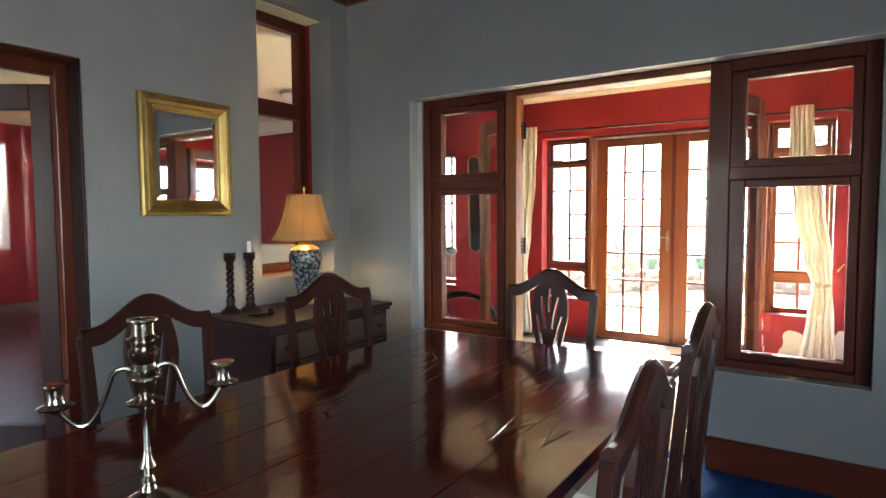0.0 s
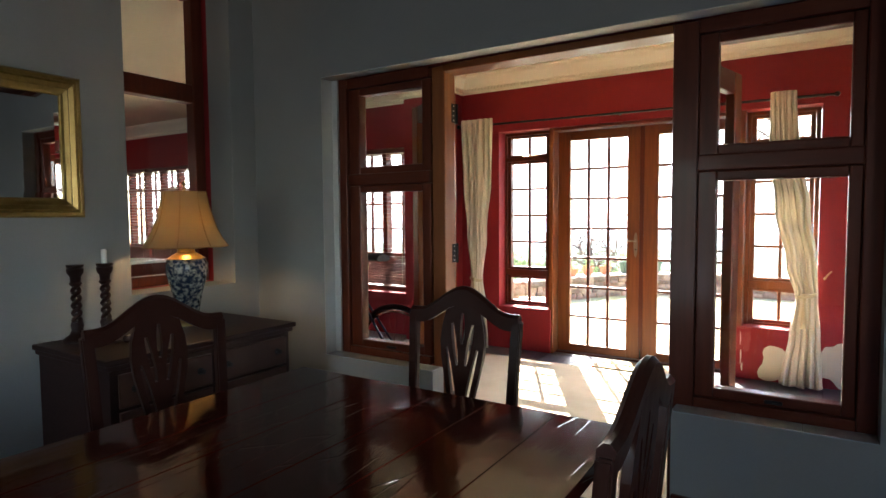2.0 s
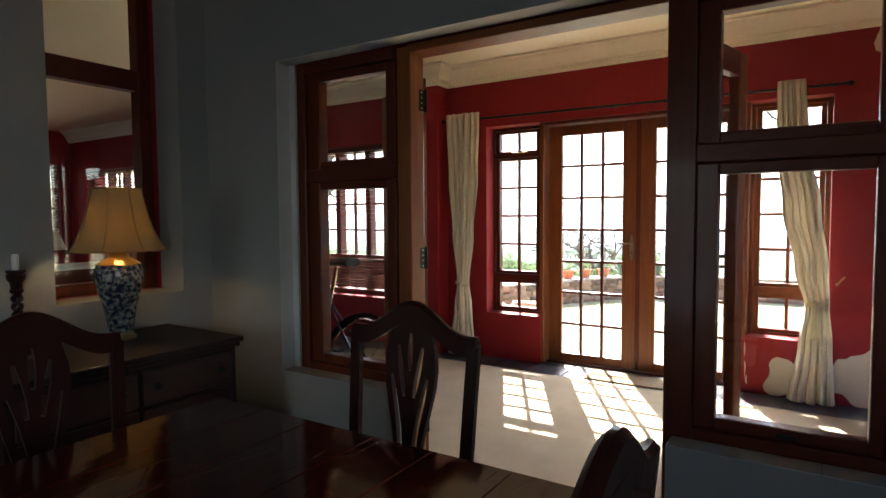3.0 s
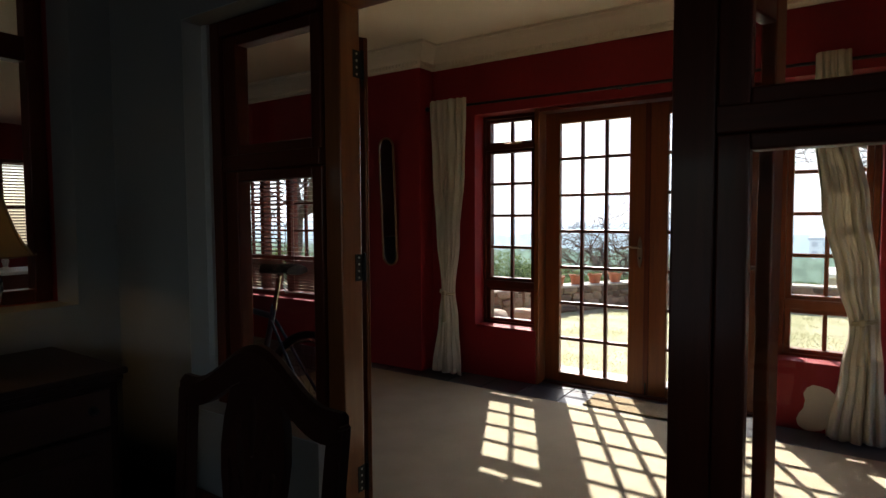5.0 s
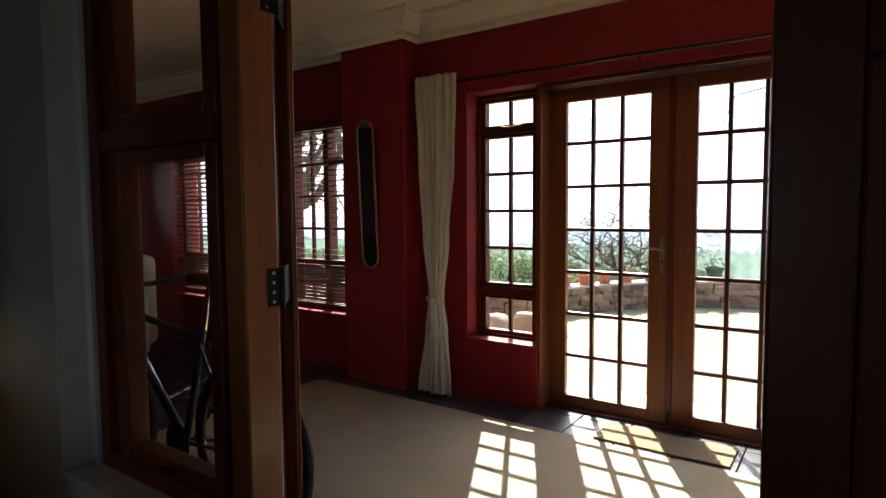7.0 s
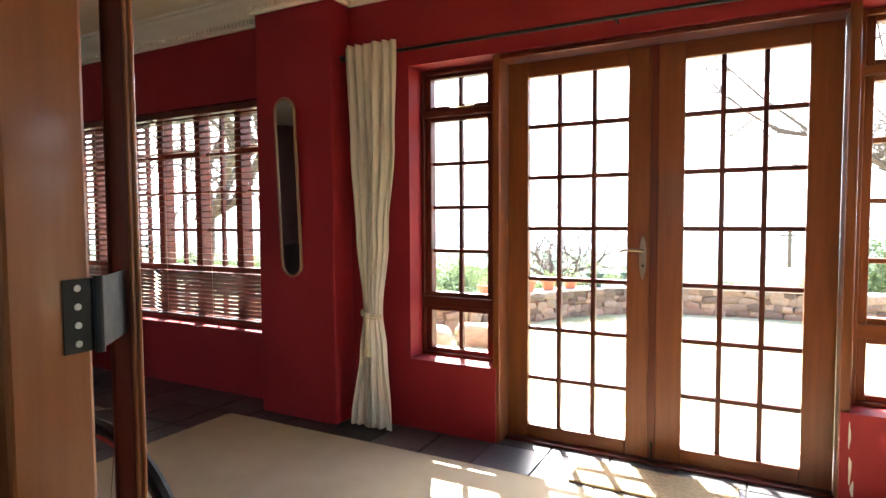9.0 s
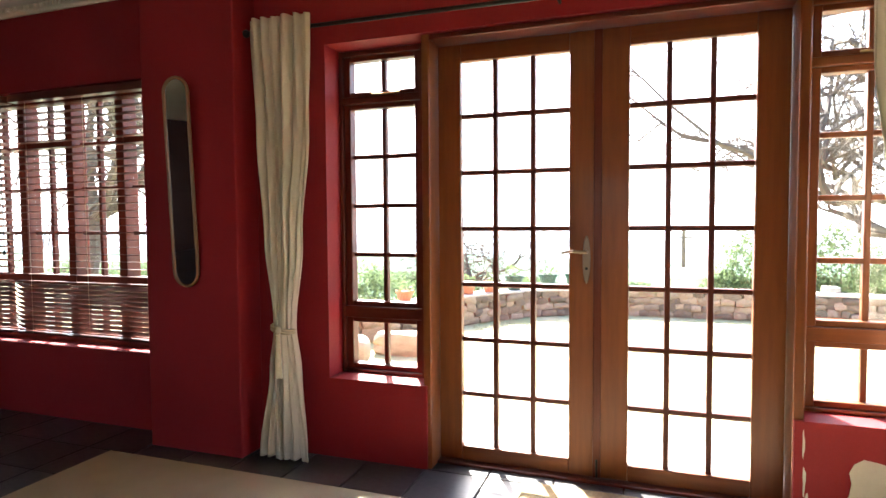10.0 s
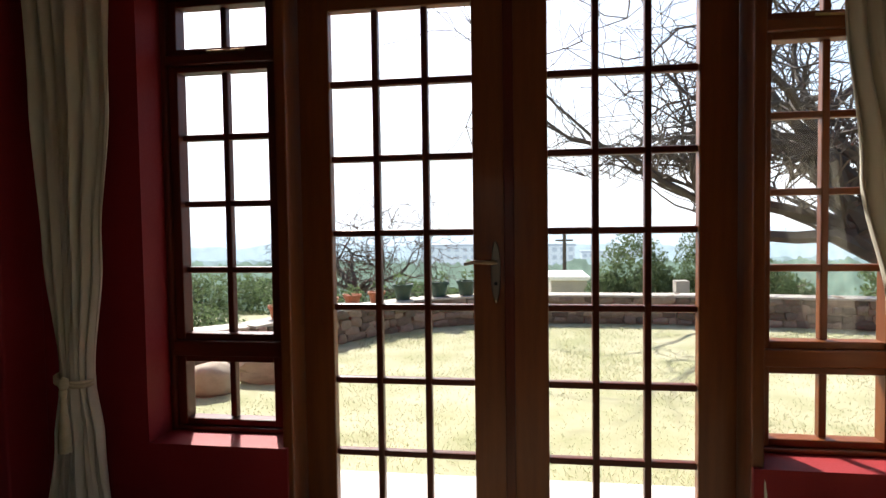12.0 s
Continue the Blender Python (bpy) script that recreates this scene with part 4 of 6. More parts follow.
def table_lamp():
    l = thing("table_lamp", "lit lamp with porcelain vase base and silk shade", "lamp", at=(*LAMP, 0.73))
    part("foot", lathe(bmesh.new(), [(0.06, 0), (0.06, 0.014), (0.05, 0.02), (0.052, 0.03)], 24), BRASS, l, smooth=True)
    part("vase", lathe(bmesh.new(), [(0.046, 0.028), (0.05, 0.04), (0.056, 0.08), (0.068, 0.15), (0.088, 0.22), (0.100, 0.27), (0.100, 0.305), (0.088, 0.335), (0.060, 0.352), (0.042, 0.362), (0.038, 0.375), (0.046, 0.388), (0.04, 0.392)], 32), vase_paint(), l, "blue and white porcelain vase", smooth=True)
    part("collar", lathe(bmesh.new(), [(0.091, 0.334), (0.062, 0.3535), (0.044, 0.3635), (0.040, 0.375), (0.048, 0.3885), (0.041, 0.394)], 32), GOLD, l, "gold coloured collar", smooth=True)
    part("neck", lathe(bmesh.new(), [(0.012, 0.390), (0.012, 0.43), (0.014, 0.435), (0.014, 0.452)], 14), BRASS, l, smooth=True)
    part("bulb", lathe(bmesh.new(), [(0.010, 0.452), (0.018, 0.468), (0.023, 0.487), (0.018, 0.504), (0.004, 0.512)], 16), BULB, l, "lit warm bulb", smooth=True)
    # bell shade with eight panels
    bm = bmesh.new()
    prof = [(0.200, 0.395), (0.172, 0.435), (0.148, 0.485), (0.130, 0.54), (0.114, 0.60), (0.102, 0.665)]
    segs, rings = 48, []
    for r, z in prof:
        ring = []
        for i in range(segs):
            a = 2 * math.pi * i / segs
            k = (i % 6) / 6
            ring.append(bm.verts.new((r * (1 - 0.035 * math.sin(math.pi * k)) * math.cos(a), r * (1 - 0.035 * math.sin(math.pi * k)) * math.sin(a), z - (0.006 * math.sin(math.pi * k) if z < 0.4 else 0))))
        rings.append(ring)
    for a, b in zip(rings, rings[1:]):
        for i in range(segs):
            bm.faces.new((a[i], a[(i + 1) % segs], b[(i + 1) % segs], b[i]))
    shade = part("shade", bm, SHADE, l, "tan silk bell shade", smooth=True)
    for i in range(8):
        a = 2 * math.pi * i / 8
        part("rib", tube(bmesh.new(), [(r * 1.004 * math.cos(a), r * 1.004 * math.sin(a), z) for r, z in prof], 0.003, 6), SHADE_RIB, shade)
    for r, z in (prof[0], prof[-1]):
        part("trim", tube(bmesh.new(), [(r * math.cos(2 * math.pi * i / 32), r * math.sin(2 * math.pi * i / 32), z) for i in range(33)], 0.0032, 6), SHADE_RIB, shade)
    part("finial", lathe(bmesh.new(), [(0.004, 0.60), (0.004, 0.69), (0.009, 0.70), (0.006, 0.715), (0.001, 0.72)], 12), BRASS, l, smooth=True)


BULB = glow_material("lit bulb", (1.0, 0.66, 0.30), 15.0)
SHADE_RIB = material("brown shade braid", (0.22, 0.12, 0.045), 0.8, bump=0.1)
table_lamp()


def candlestick(x, y, candle):
    c = thing("candlestick", "dark wooden barley twist candlestick" + (" with a short white candle" if candle else ", empty"), "candlestick", at=(x, y, 0.73), group="twisted candlesticks")
    part("base", lathe(bmesh.new(), [(0.058, 0), (0.058, 0.01), (0.045, 0.02), (0.03, 0.032), (0.022, 0.05), (0.026, 0.07), (0.022, 0.085)], 24), BLACK_WOOD, c, smooth=True)
    for ph in (0, math.pi):
        pts = [(0.013 * math.cos(ph + 5.2 * math.pi * i / 40), 0.013 * math.sin(ph + 5.2 * math.pi * i / 40), 0.08 + 0.17 * i / 40) for i in range(41)]
        part("twist", tube(bmesh.new(), pts, 0.0095, 8), BLACK_WOOD, c, smooth=True)
    part("cup", lathe(bmesh.new(), [(0.020, 0.245), (0.026, 0.255), (0.020, 0.262), (0.022, 0.285), (0.032, 0.30), (0.034, 0.318), (0.029, 0.322), (0.034, 0.328), (0.034, 0.336), (0.012, 0.336)], 20), BLACK_WOOD, c, smooth=True)
    if candle:
        part("candle", lathe(bmesh.new(), [(0.012, 0.330), (0.0125, 0.39), (0.010, 0.398), (0.003, 0.396)], 14), CANDLE, c, "white wax candle", smooth=True)


CANDLE = material("white wax", (0.8, 0.76, 0.68), 0.45, bump=0.03)
candlestick(-1.363, 4.373, False)
candlestick(-1.341, 4.487, True)
dish = thing("small_dish", "small dark carved wooden leaf dish", "dish", at=(-1.20, 4.42, 0.73), turn=30)
part("bowl", lathe(bmesh.new(), [(0.03, 0), (0.05, 0.006), (0.06, 0.016), (0.055, 0.016), (0.03, 0.010), (0.002, 0.008)], 16), BLACK_WOOD, dish, smooth=True)
part("handle", lathe(bmesh.new(), [(0.012, 0.0), (0.02, 0.012), (0.014, 0.03), (0.004, 0.036)], 12, (0.07, 0.02, 0)), BLACK_WOOD, dish, smooth=True)


def gilt_mirror():
    m = thing("wall_mirror", "rectangular wall mirror in a heavy gilt frame", "mirror")
    y0, y1, z0, z1, x = 3.95, 4.475, 1.273, 1.895, LX
    prof = [(0.0, 0.006), (0.0, 0.022), (0.008, 0.034), (0.022, 0.036), (0.026, 0.028), (0.034, 0.034), (0.052, 0.024), (0.056, 0.028), (0.072, 0.018), (0.082, 0.016), (0.086, 0.008)]
    inner = [(u, d) for u, d in prof]
    corners = ((y0, z0, 1, 1), (y1, z0, -1, 1), (y1, z1, -1, -1), (y0, z1, 1, -1))
    rows = [[(cy + sy * u, cz + sz * u, d) for u, d in inner] for cy, cz, sy, sz in corners]
    names = ("bottom", "right", "top", "left")
    for i in range(4):
        bm = bmesh.new()
        a = [bm.verts.new((x + d + 0.002, yy, zz)) for yy, zz, d in rows[i]]
        b = [bm.verts.new((x + d + 0.002, yy, zz)) for yy, zz, d in rows[(i + 1) % 4]]
        for k in range(len(a) - 1):
            bm.faces.new((a[k], a[k + 1], b[k + 1], b[k]))
        a2 = [bm.verts.new((x + 0.001, rows[i][0][0], rows[i][0][1])), bm.verts.new((x + 0.001, rows[(i + 1) % 4][0][0], rows[(i + 1) % 4][0][1]))]
        bm.faces.new((a2[0], a[0], b[0], a2[1]))
        part("frame_" + names[i], bm, GOLD, m, smooth=False)
    part("backing", boxes((x + 0.001, x + 0.006, y0 + 0.01, y1 - 0.01, z0 + 0.01, z1 - 0.01)), BLACK_WOOD, m)
    bm = bmesh.new()
    a, b = 0.084, 0.108
    o = [bm.verts.new((x + 0.0085, yy, zz)) for yy, zz in ((y0 + a, z0 + a), (y1 - a, z0 + a), (y1 - a, z1 - a), (y0 + a, z1 - a))]
    n = [bm.verts.new((x + 0.0105, yy, zz)) for yy, zz in ((y0 + b, z0 + b), (y1 - b, z0 + b), (y1 - b, z1 - b), (y0 + b, z1 - b))]
    for i in range(4):
        bm.faces.new((o[i], o[(i + 1) % 4], n[(i + 1) % 4], n[i]))
    bm.faces.new(n)
    part("glass", bm, MIRROR, m, "bevelled mirror glass")


gilt_mirror()


# ================= sunroom =================
PEWTER = material("worn nickel", (0.27, 0.20, 0.14), 0.32, metal=1.0, second=(0.18, 0.15, 0.12), scale=20, grain=80, bump=0.03)

def lever_handle(parent, x, y, z, side, out=-1):
    """A long plate with a lever; side is the way that the lever points, out the way that it stands off."""
    h = part("handle_plate", lathe(bmesh.new(), [(0.001, -0.003), (0.0155, -0.003), (0.017, 0.0), (0.0155, 0.004), (0.001, 0.005)], 20), PEWTER, parent, "worn nickel handle plate", smooth=True)
    h.matrix_basis = Matrix.Translation((x, y, z)) @ pose(0, 0, 0, 90, 0, 0) @ Matrix.Diagonal((1, 6.4, 1 if out < 0 else -1, 1))
    part("lever", tube(bmesh.new(), [(x, y, z + 0.035), (x, y + out * 0.045, z + 0.035), (x + side * 0.02, y + out * 0.052, z + 0.036), (x + side * 0.07, y + out * 0.052, z + 0.038), (x + side * 0.105, y + out * 0.048, z + 0.03)], [0.008, 0.008, 0.008, 0.0065, 0.006], 10), PEWTER, parent, "nickel lever handle", smooth=True)
    part("keyhole", lathe(bmesh.new(), [(0.001, 0), (0.007, 0.001), (0.006, 0.004), (0.001, 0.004)], 12), IRON, parent).matrix_basis = Matrix.Translation((x, y + out * 0.003, z - 0.04)) @ pose(0, 0, 0, 90, 0, 0)


lever_handle(door_l, 0.082, 8.189, 1.003, -1)
lever_handle(leaf_r, 0.475, 0.025, 1.05, -1, 1)
for leaf, zs in ((leaf_l, (0.25, 1.025, 1.745)), (leaf_r, (0.25, 1.0, 1.72))):
    for z in zs:
        hinge(z, leaf)
part("astragal", boxes((0.112, 0.147, 8.183, 8.191, 0.016, 2.012), bevel=0.003), MERANTI, bpy.data.objects["door_2"])
part("bolt", tube(bmesh.new(), [(0.13, 8.180, 0.02), (0.13, 8.180, 0.10)], 0.005, 8), IRON, bpy.data.objects["door_2"], "dark sliding bolt")

# curtain rod
rod = thing("curtain_rod", "dark metal curtain rod above the french doors", "curtain rod")
part("pole", tube(bmesh.new(), [(-1.54, 7.975, 2.115), (1.47, 7.975, 2.085)], 0.010, 12), IRON, rod, smooth=True)
for x in (-1.50, -0.02, 1.40):
    part("bracket", tube(bmesh.new(), [(x, GY0 - 0.001, 2.10 - 0.01 * x), (x, 7.99, 2.10 - 0.01 * x), (x, 7.975, 2.088 - 0.01 * x)], 0.007, 8), IRON, rod)
for x, z in ((-1.55, 2.1152), (1.48, 2.0848)):
    part("finial", lathe(bmesh.new(), [(0.004, -0.02), (0.016, -0.012), (0.02, 0), (0.016, 0.012), (0.004, 0.02)], 14, (x, 7.975, z)), IRON, rod, smooth=True)


def curtain(label, keys, y, folds, tie_z, tie_x, tassel_side):
    """keys: rows of (z, left, right); the cloth hangs in folds between them."""
    c = thing("curtain", label, "curtain", group="cream curtains")
    bm = bmesh.new()
    nu, nv = 120, 60
    z0, z1 = keys[-1][0], keys[0][0]
    rnd = random.Random(folds)
    ph = [rnd.uniform(-0.35, 0.35) for _ in range(folds + 2)]
    grid = []
    for j in range(nv + 1):
        z = z1 + (z0 - z1) * j / nv
        for (za, la, ra), (zb, lb, rb) in zip(keys, keys[1:]):
            if zb <= z <= za:
                f = (za - z) / (za - zb)
                f = f * f * (3 - 2 * f)
                l, r = la + (lb - la) * f, ra + (rb - ra) * f
                break
        width = r - l
        row = []
        for i in range(nu + 1):
            u = i / nu
            k = min(folds, int(u * folds))
            a = u * folds * 2 * math.pi + ph[k] * 0.6 + 0.4 * math.sin(z * 3 + k)
            squeeze = min(1.0, width / 0.30)
            amp = (0.022 + 0.012 * math.sin(k * 2.1 + 1)) * (0.55 + 0.45 * squeeze)
            d = amp * math.sin(a) + 0.006 * math.sin(2.3 * a + z * 5)
            body = -0.03 * math.sin(math.pi * u) * (1.3 - squeeze)
            edge = 0.004 * math.cos(a) * (1 if j < nv else 2)
            hem = 0.008 * math.sin(a * 0.5 + k) if j == nv else 0
            row.append(bm.verts.new((l + width * u + edge, y + d + body, z + hem)))
        grid.append(row)
    for a, b in zip(grid, grid[1:]):
        for i in range(nu):
            bm.faces.new((a[i], a[i + 1], b[i + 1], b[i]))
    cloth = part("cloth", bm, CURTAIN, c, smooth=True)
    mod = cloth.modifiers.new("thickness", "SOLIDIFY")
    mod.thickness = 0.003
    for dz in (-0.007, 0.006):
        ring = [(tie_x + 0.055 * math.cos(2 * math.pi * i / 28), y - 0.014 + 0.060 * math.sin(2 * math.pi * i / 28), tie_z + dz + 0.012 * math.cos(2 * math.pi * i / 28) * tassel_side) for i in range(29)]
        part("tieback", tube(bmesh.new(), ring, 0.0065, 8), CORD, c, "twisted cream cord", smooth=True)
    part("knot", lathe(bmesh.new(), [(0.004, -0.022), (0.014, -0.014), (0.018, 0.0), (0.014, 0.014), (0.004, 0.022)], 14, (tie_x - 0.012 * tassel_side, y - 0.078, tie_z)), CORD, c, smooth=True)
    tx = tie_x - 0.012 * tassel_side
    tas = part("tassel", lathe(bmesh.new(), [(0.004, 0.0), (0.012, -0.008), (0.013, -0.022), (0.009, -0.034), (0.012, -0.045), (0.010, -0.06), (0.014, -0.10), (0.019, -0.16), (0.021, -0.215), (0.004, -0.218)], 18, (tx, y - 0.082, tie_z - 0.012)), CORD, c, "cream cord tassel", smooth=True)
    return c


CURTAIN = material("cream curtain linen", (0.76, 0.70, 0.57), 0.9, second=(0.67, 0.61, 0.48), scale=4, grain=400, bump=0.15, spec=0.05)
_cn, _cl = CURTAIN.node_tree.nodes, CURTAIN.node_tree.links
_tr, _mx = _cn.new("ShaderNodeBsdfTranslucent"), _cn.new("ShaderNodeMixShader")
_tr.inputs["Color"].default_value, _mx.inputs[0].default_value = (0.66, 0.61, 0.49, 1), 0.20
_cl.new(_cn["Principled BSDF"].outputs[0], _mx.inputs[1])
_cl.new(_tr.outputs[0], _mx.inputs[2])
_cl.new(_mx.outputs[0], _cn["Material Output"].inputs["Surface"])
CORD = material("cream cord", (0.60, 0.52, 0.34), 0.8, second=(0.45, 0.38, 0.22), scale=40, grain=200, bump=0.4)

curtain("floor length cream curtain tied with a tasselled cord", [(2.165, -1.515, -1.175), (1.6, -1.49, -1.185), (1.1, -1.45, -1.235), (0.66, -1.395, -1.29), (0.45, -1.425, -1.265), (0.012, -1.505, -1.225)], 7.955, 6, 0.66, -1.343, -1)
curtain("cream curtain drawn aside and tied beside the window", [(2.135, 1.075, 1.235), (1.75, 1.075, 1.26), (1.3, 1.12, 1.34), (0.9, 1.20, 1.39), (0.64, 1.265, 1.40), (0.40, 1.23, 1.42), (0.012, 1.17, 1.44)], 7.965, 5, 0.68, 1.335, 1)
hook = solid("curtain_hook", tube(bmesh.new(), [(1.44, GY0 - 0.001, 0.80), (1.44, 7.97, 0.80), (1.455, 7.945, 0.83), (1.48, 7.94, 0.86)], 0.006, 8), BRASS, "pale metal curtain hook on the red wall", "hook")


def pill_mirror():
    m = thing("narrow_mirror", "tall narrow mirror with rounded ends on the pier", "mirror", at=(0, 7.883, 0.862))
    m.rotation_euler = (radians(2.6), 0, 0)
    cx, y, z0, z1, r = -1.862, 0.0, 0.0, 1.033, 0.073
    def outline(rad):
        top = [(cx + rad * math.cos(a), z1 - r + rad * math.sin(a)) for a in [math.pi * i / 14 for i in range(15)]]
        bot = [(cx - rad * math.cos(a), z0 + r - rad * math.sin(a)) for a in [math.pi * i / 14 for i in range(15)]]
        return top + bot
    rim = [(u, y - 0.012, v) for u, v in outline(r)]
    part("frame", tube(bmesh.new(), rim + rim[:1], 0.009, 8), PALE_WOOD, m, "golden brown wood rim", smooth=True)
    bm = bmesh.new()
    vs = [bm.verts.new((u, y - 0.008, v)) for u, v in outline(r - 0.004)]
    bm.faces.new(vs)
    g = part("glass", bm, MIRROR, m)
    mod = g.modifiers.new("thickness", "SOLIDIFY")
    mod.thickness = 0.005


PALE_WOOD = material("golden wood", (0.24, 0.125, 0.05), 0.35, bump=0.05)
pill_mirror()

# doormat
mat_m = material("coarse coir", (0.30, 0.22, 0.11), 0.95, second=(0.16, 0.11, 0.05), scale=60, grain=220, bump=0.9)
solid("doormat", boxes((-0.17, 0.52, 7.79, 8.06, -0.0005, 0.013), bevel=0.005), mat_m, "brown coir doormat on the slate floor", "doormat")


# bare plaster where the red paint has peeled
def peel(cx, cz, w, h, seed):
    rnd = random.Random(seed)
    bm = bmesh.new()
    n = 26
    ring = []
    for i in range(n):
        a = 2 * math.pi * i / n
        k = 1 + 0.22 * math.sin(3 * a + seed) + rnd.uniform(-0.10, 0.10)
        ring.append(bm.verts.new((cx + w * k * math.cos(a), GY0 - 0.0035, max(0.003, cz + h * k * math.sin(a)))))
    f = bm.faces.new(ring)
    ex = bmesh.ops.extrude_face_region(bm, geom=[f])
    bmesh.ops.translate(bm, verts=[g for g in ex["geom"] if isinstance(g, bmesh.types.BMVert)], vec=(0, 0.003, 0))
    return structure("trim_bare_plaster", bm, BARE_PLASTER, "pale bare plaster where red paint has peeled", "wall")


peel(1.17, 0.13, 0.135, 0.125, 2)
peel(1.58, 0.17, 0.16, 0.20, 5)
peel(0.916, 0.17, 0.005, 0.055, 7)
peel(0.912, 0.31, 0.004, 0.05, 8)
peel(0.925, 0.09, 0.006, 0.03, 11)
peel(1.66, 2.36, 0.06, 0.10, 9)


# bicycle leaning behind the screen
def bicycle():
    b = thing("bicycle", "dark bicycle parked behind the glazed screen", "bicycle", at=(-0.93, 6.12, 0))
    R = 0.335
    def wheel(x):
        w = thing("wheel", "", "")
        for k in ("label", "category"):
            if k in w:
                del w[k]
        w.parent = b
        w.name = "wheel"
        part("tyre", tube(bmesh.new(), [(x + R * math.cos(2 * math.pi * i / 48), 0, R + 0.005 + R * math.sin(2 * math.pi * i / 48)) for i in range(49)], 0.018, 8), RUBBER, w, smooth=True)
        part("rim", tube(bmesh.new(), [(x + (R - 0.028) * math.cos(2 * math.pi * i / 48), 0, R + 0.005 + (R - 0.028) * math.sin(2 * math.pi * i / 48)) for i in range(49)], 0.010, 6), SILVER, w, smooth=True)
        bm = bmesh.new()
        for i in range(24):
            a = 2 * math.pi * i / 24
            tube(bm, [(x + 0.02 * math.cos(a + 0.5), 0.025 * (1 if i % 2 else -1), R + 0.02 * math.sin(a + 0.5)), (x + (R - 0.03) * math.cos(a), 0, R + 0.005 + (R - 0.03) * math.sin(a))], 0.0012, 4)
        part("spokes", bm, SILVER, w)
        part("hub", tube(bmesh.new(), [(x, -0.05, R + 0.005), (x, 0.05, R + 0.005)], 0.018, 10), IRON, w)
    wheel(0.0)
    wheel(-1.03)
    bb, seat, head, rear, fork = (-0.44, 0, 0.28), (-0.20 - 0.03, 0, 0.80), (-0.86, 0, 0.80), (0, 0, 0.34), (-1.03, 0, 0.34)
    seat = (-0.28, 0, 0.80)
    for nm, pts, r in (("seat_tube", [bb, seat], 0.016), ("down_tube", [bb, (-0.89, 0, 0.70)], 0.019), ("top_tube", [(-0.30, 0, 0.74), head], 0.016), ("head_tube", [(-0.90, 0, 0.66), (-0.85, 0, 0.86)], 0.020)):
        part(nm, tube(bmesh.new(), pts, r, 10), BIKE, b, smooth=True)
    for s in (-1, 1):
        part("seat_stay", tube(bmesh.new(), [(-0.29, 0.015 * s, 0.72), (0, 0.05 * s, 0.34)], 0.008, 8), BIKE, b)
        part("chain_stay", tube(bmesh.new(), [(-0.44, 0.02 * s, 0.28), (0, 0.05 * s, 0.34)], 0.009, 8), BIKE, b)
        part("fork_blade", tube(bmesh.new(), [(-0.90, 0.03 * s, 0.66), (-0.97, 0.045 * s, 0.50), (-1.03, 0.05 * s, 0.34)], 0.010, 8), BIKE, b)
    part("seat_post", tube(bmesh.new(), [(-0.28, 0, 0.78), (-0.235, 0, 0.96)], 0.013, 10), SILVER, b, smooth=True)
    bm = bmesh.new()
    rings = []
    for f, w, z in ((0, 0.07, 0.0), (0.15, 0.085, 0.008), (0.35, 0.065, 0.004), (0.6, 0.03, 0.0), (0.9, 0.02, -0.002), (1.0, 0.012, -0.008)):
        x = -0.10 - 0.28 * f
        rings.append([bm.verts.new((x, w * math.cos(a), 0.985 + z + 0.03 * math.sin(a) * (1 if math.sin(a) > 0 else 0.6))) for a in [2 * math.pi * i / 12 for i in range(12)]])
    for p, q in zip(rings, rings[1:]):
        for i in range(12):
            bm.faces.new((p[i], p[(i + 1) % 12], q[(i + 1) % 12], q[i]))
    bm.faces.new(rings[0][::-1])
    bm.faces.new(rings[-1])
    part("saddle", bm, RUBBER, b, "black saddle", smooth=True)
    part("stem", tube(bmesh.new(), [(-0.85, 0, 0.86), (-0.845, 0, 0.90), (-0.89, 0, 0.915)], 0.014, 10), IRON, b, smooth=True)
    part("handlebar", tube(bmesh.new(), [(-0.85, -0.27, 0.945), (-0.89, -0.12, 0.92), (-0.89, 0.12, 0.92), (-0.85, 0.27, 0.945)], 0.012, 10), IRON, b, smooth=True)
    for s in (-1, 1):
        part("grip", tube(bmesh.new(), [(-0.860, 0.20 * s, 0.936), (-0.845, 0.29 * s, 0.950)], 0.017, 10), RUBBER, b, smooth=True)
        part("pedal", boxes((-0.44 + s * 0.10 - 0.045, -0.44 + s * 0.10 + 0.045, s * 0.09 - 0.035, s * 0.09 + 0.035, 0.28 + s * 0.13 - 0.01, 0.28 + s * 0.13 + 0.01), bevel=0.004), RUBBER, b)
        part("crank", tube(bmesh.new(), [(-0.44, s * 0.045, 0.28), (-0.44 + s * 0.10, s * 0.055, 0.28 + s * 0.13)], 0.009, 8), IRON, b)
    part("chainring", lathe(bmesh.new(), [(0.085, -0.002), (0.088, 0.0), (0.085, 0.002)], 28), IRON, b).matrix_basis = pose(-0.44, -0.04, 0.28, 90, 0, 0)


BIKE = material("dark blue bicycle paint", (0.02, 0.03, 0.07), 0.3, coat=0.4, bump=0.0)
bicycle()

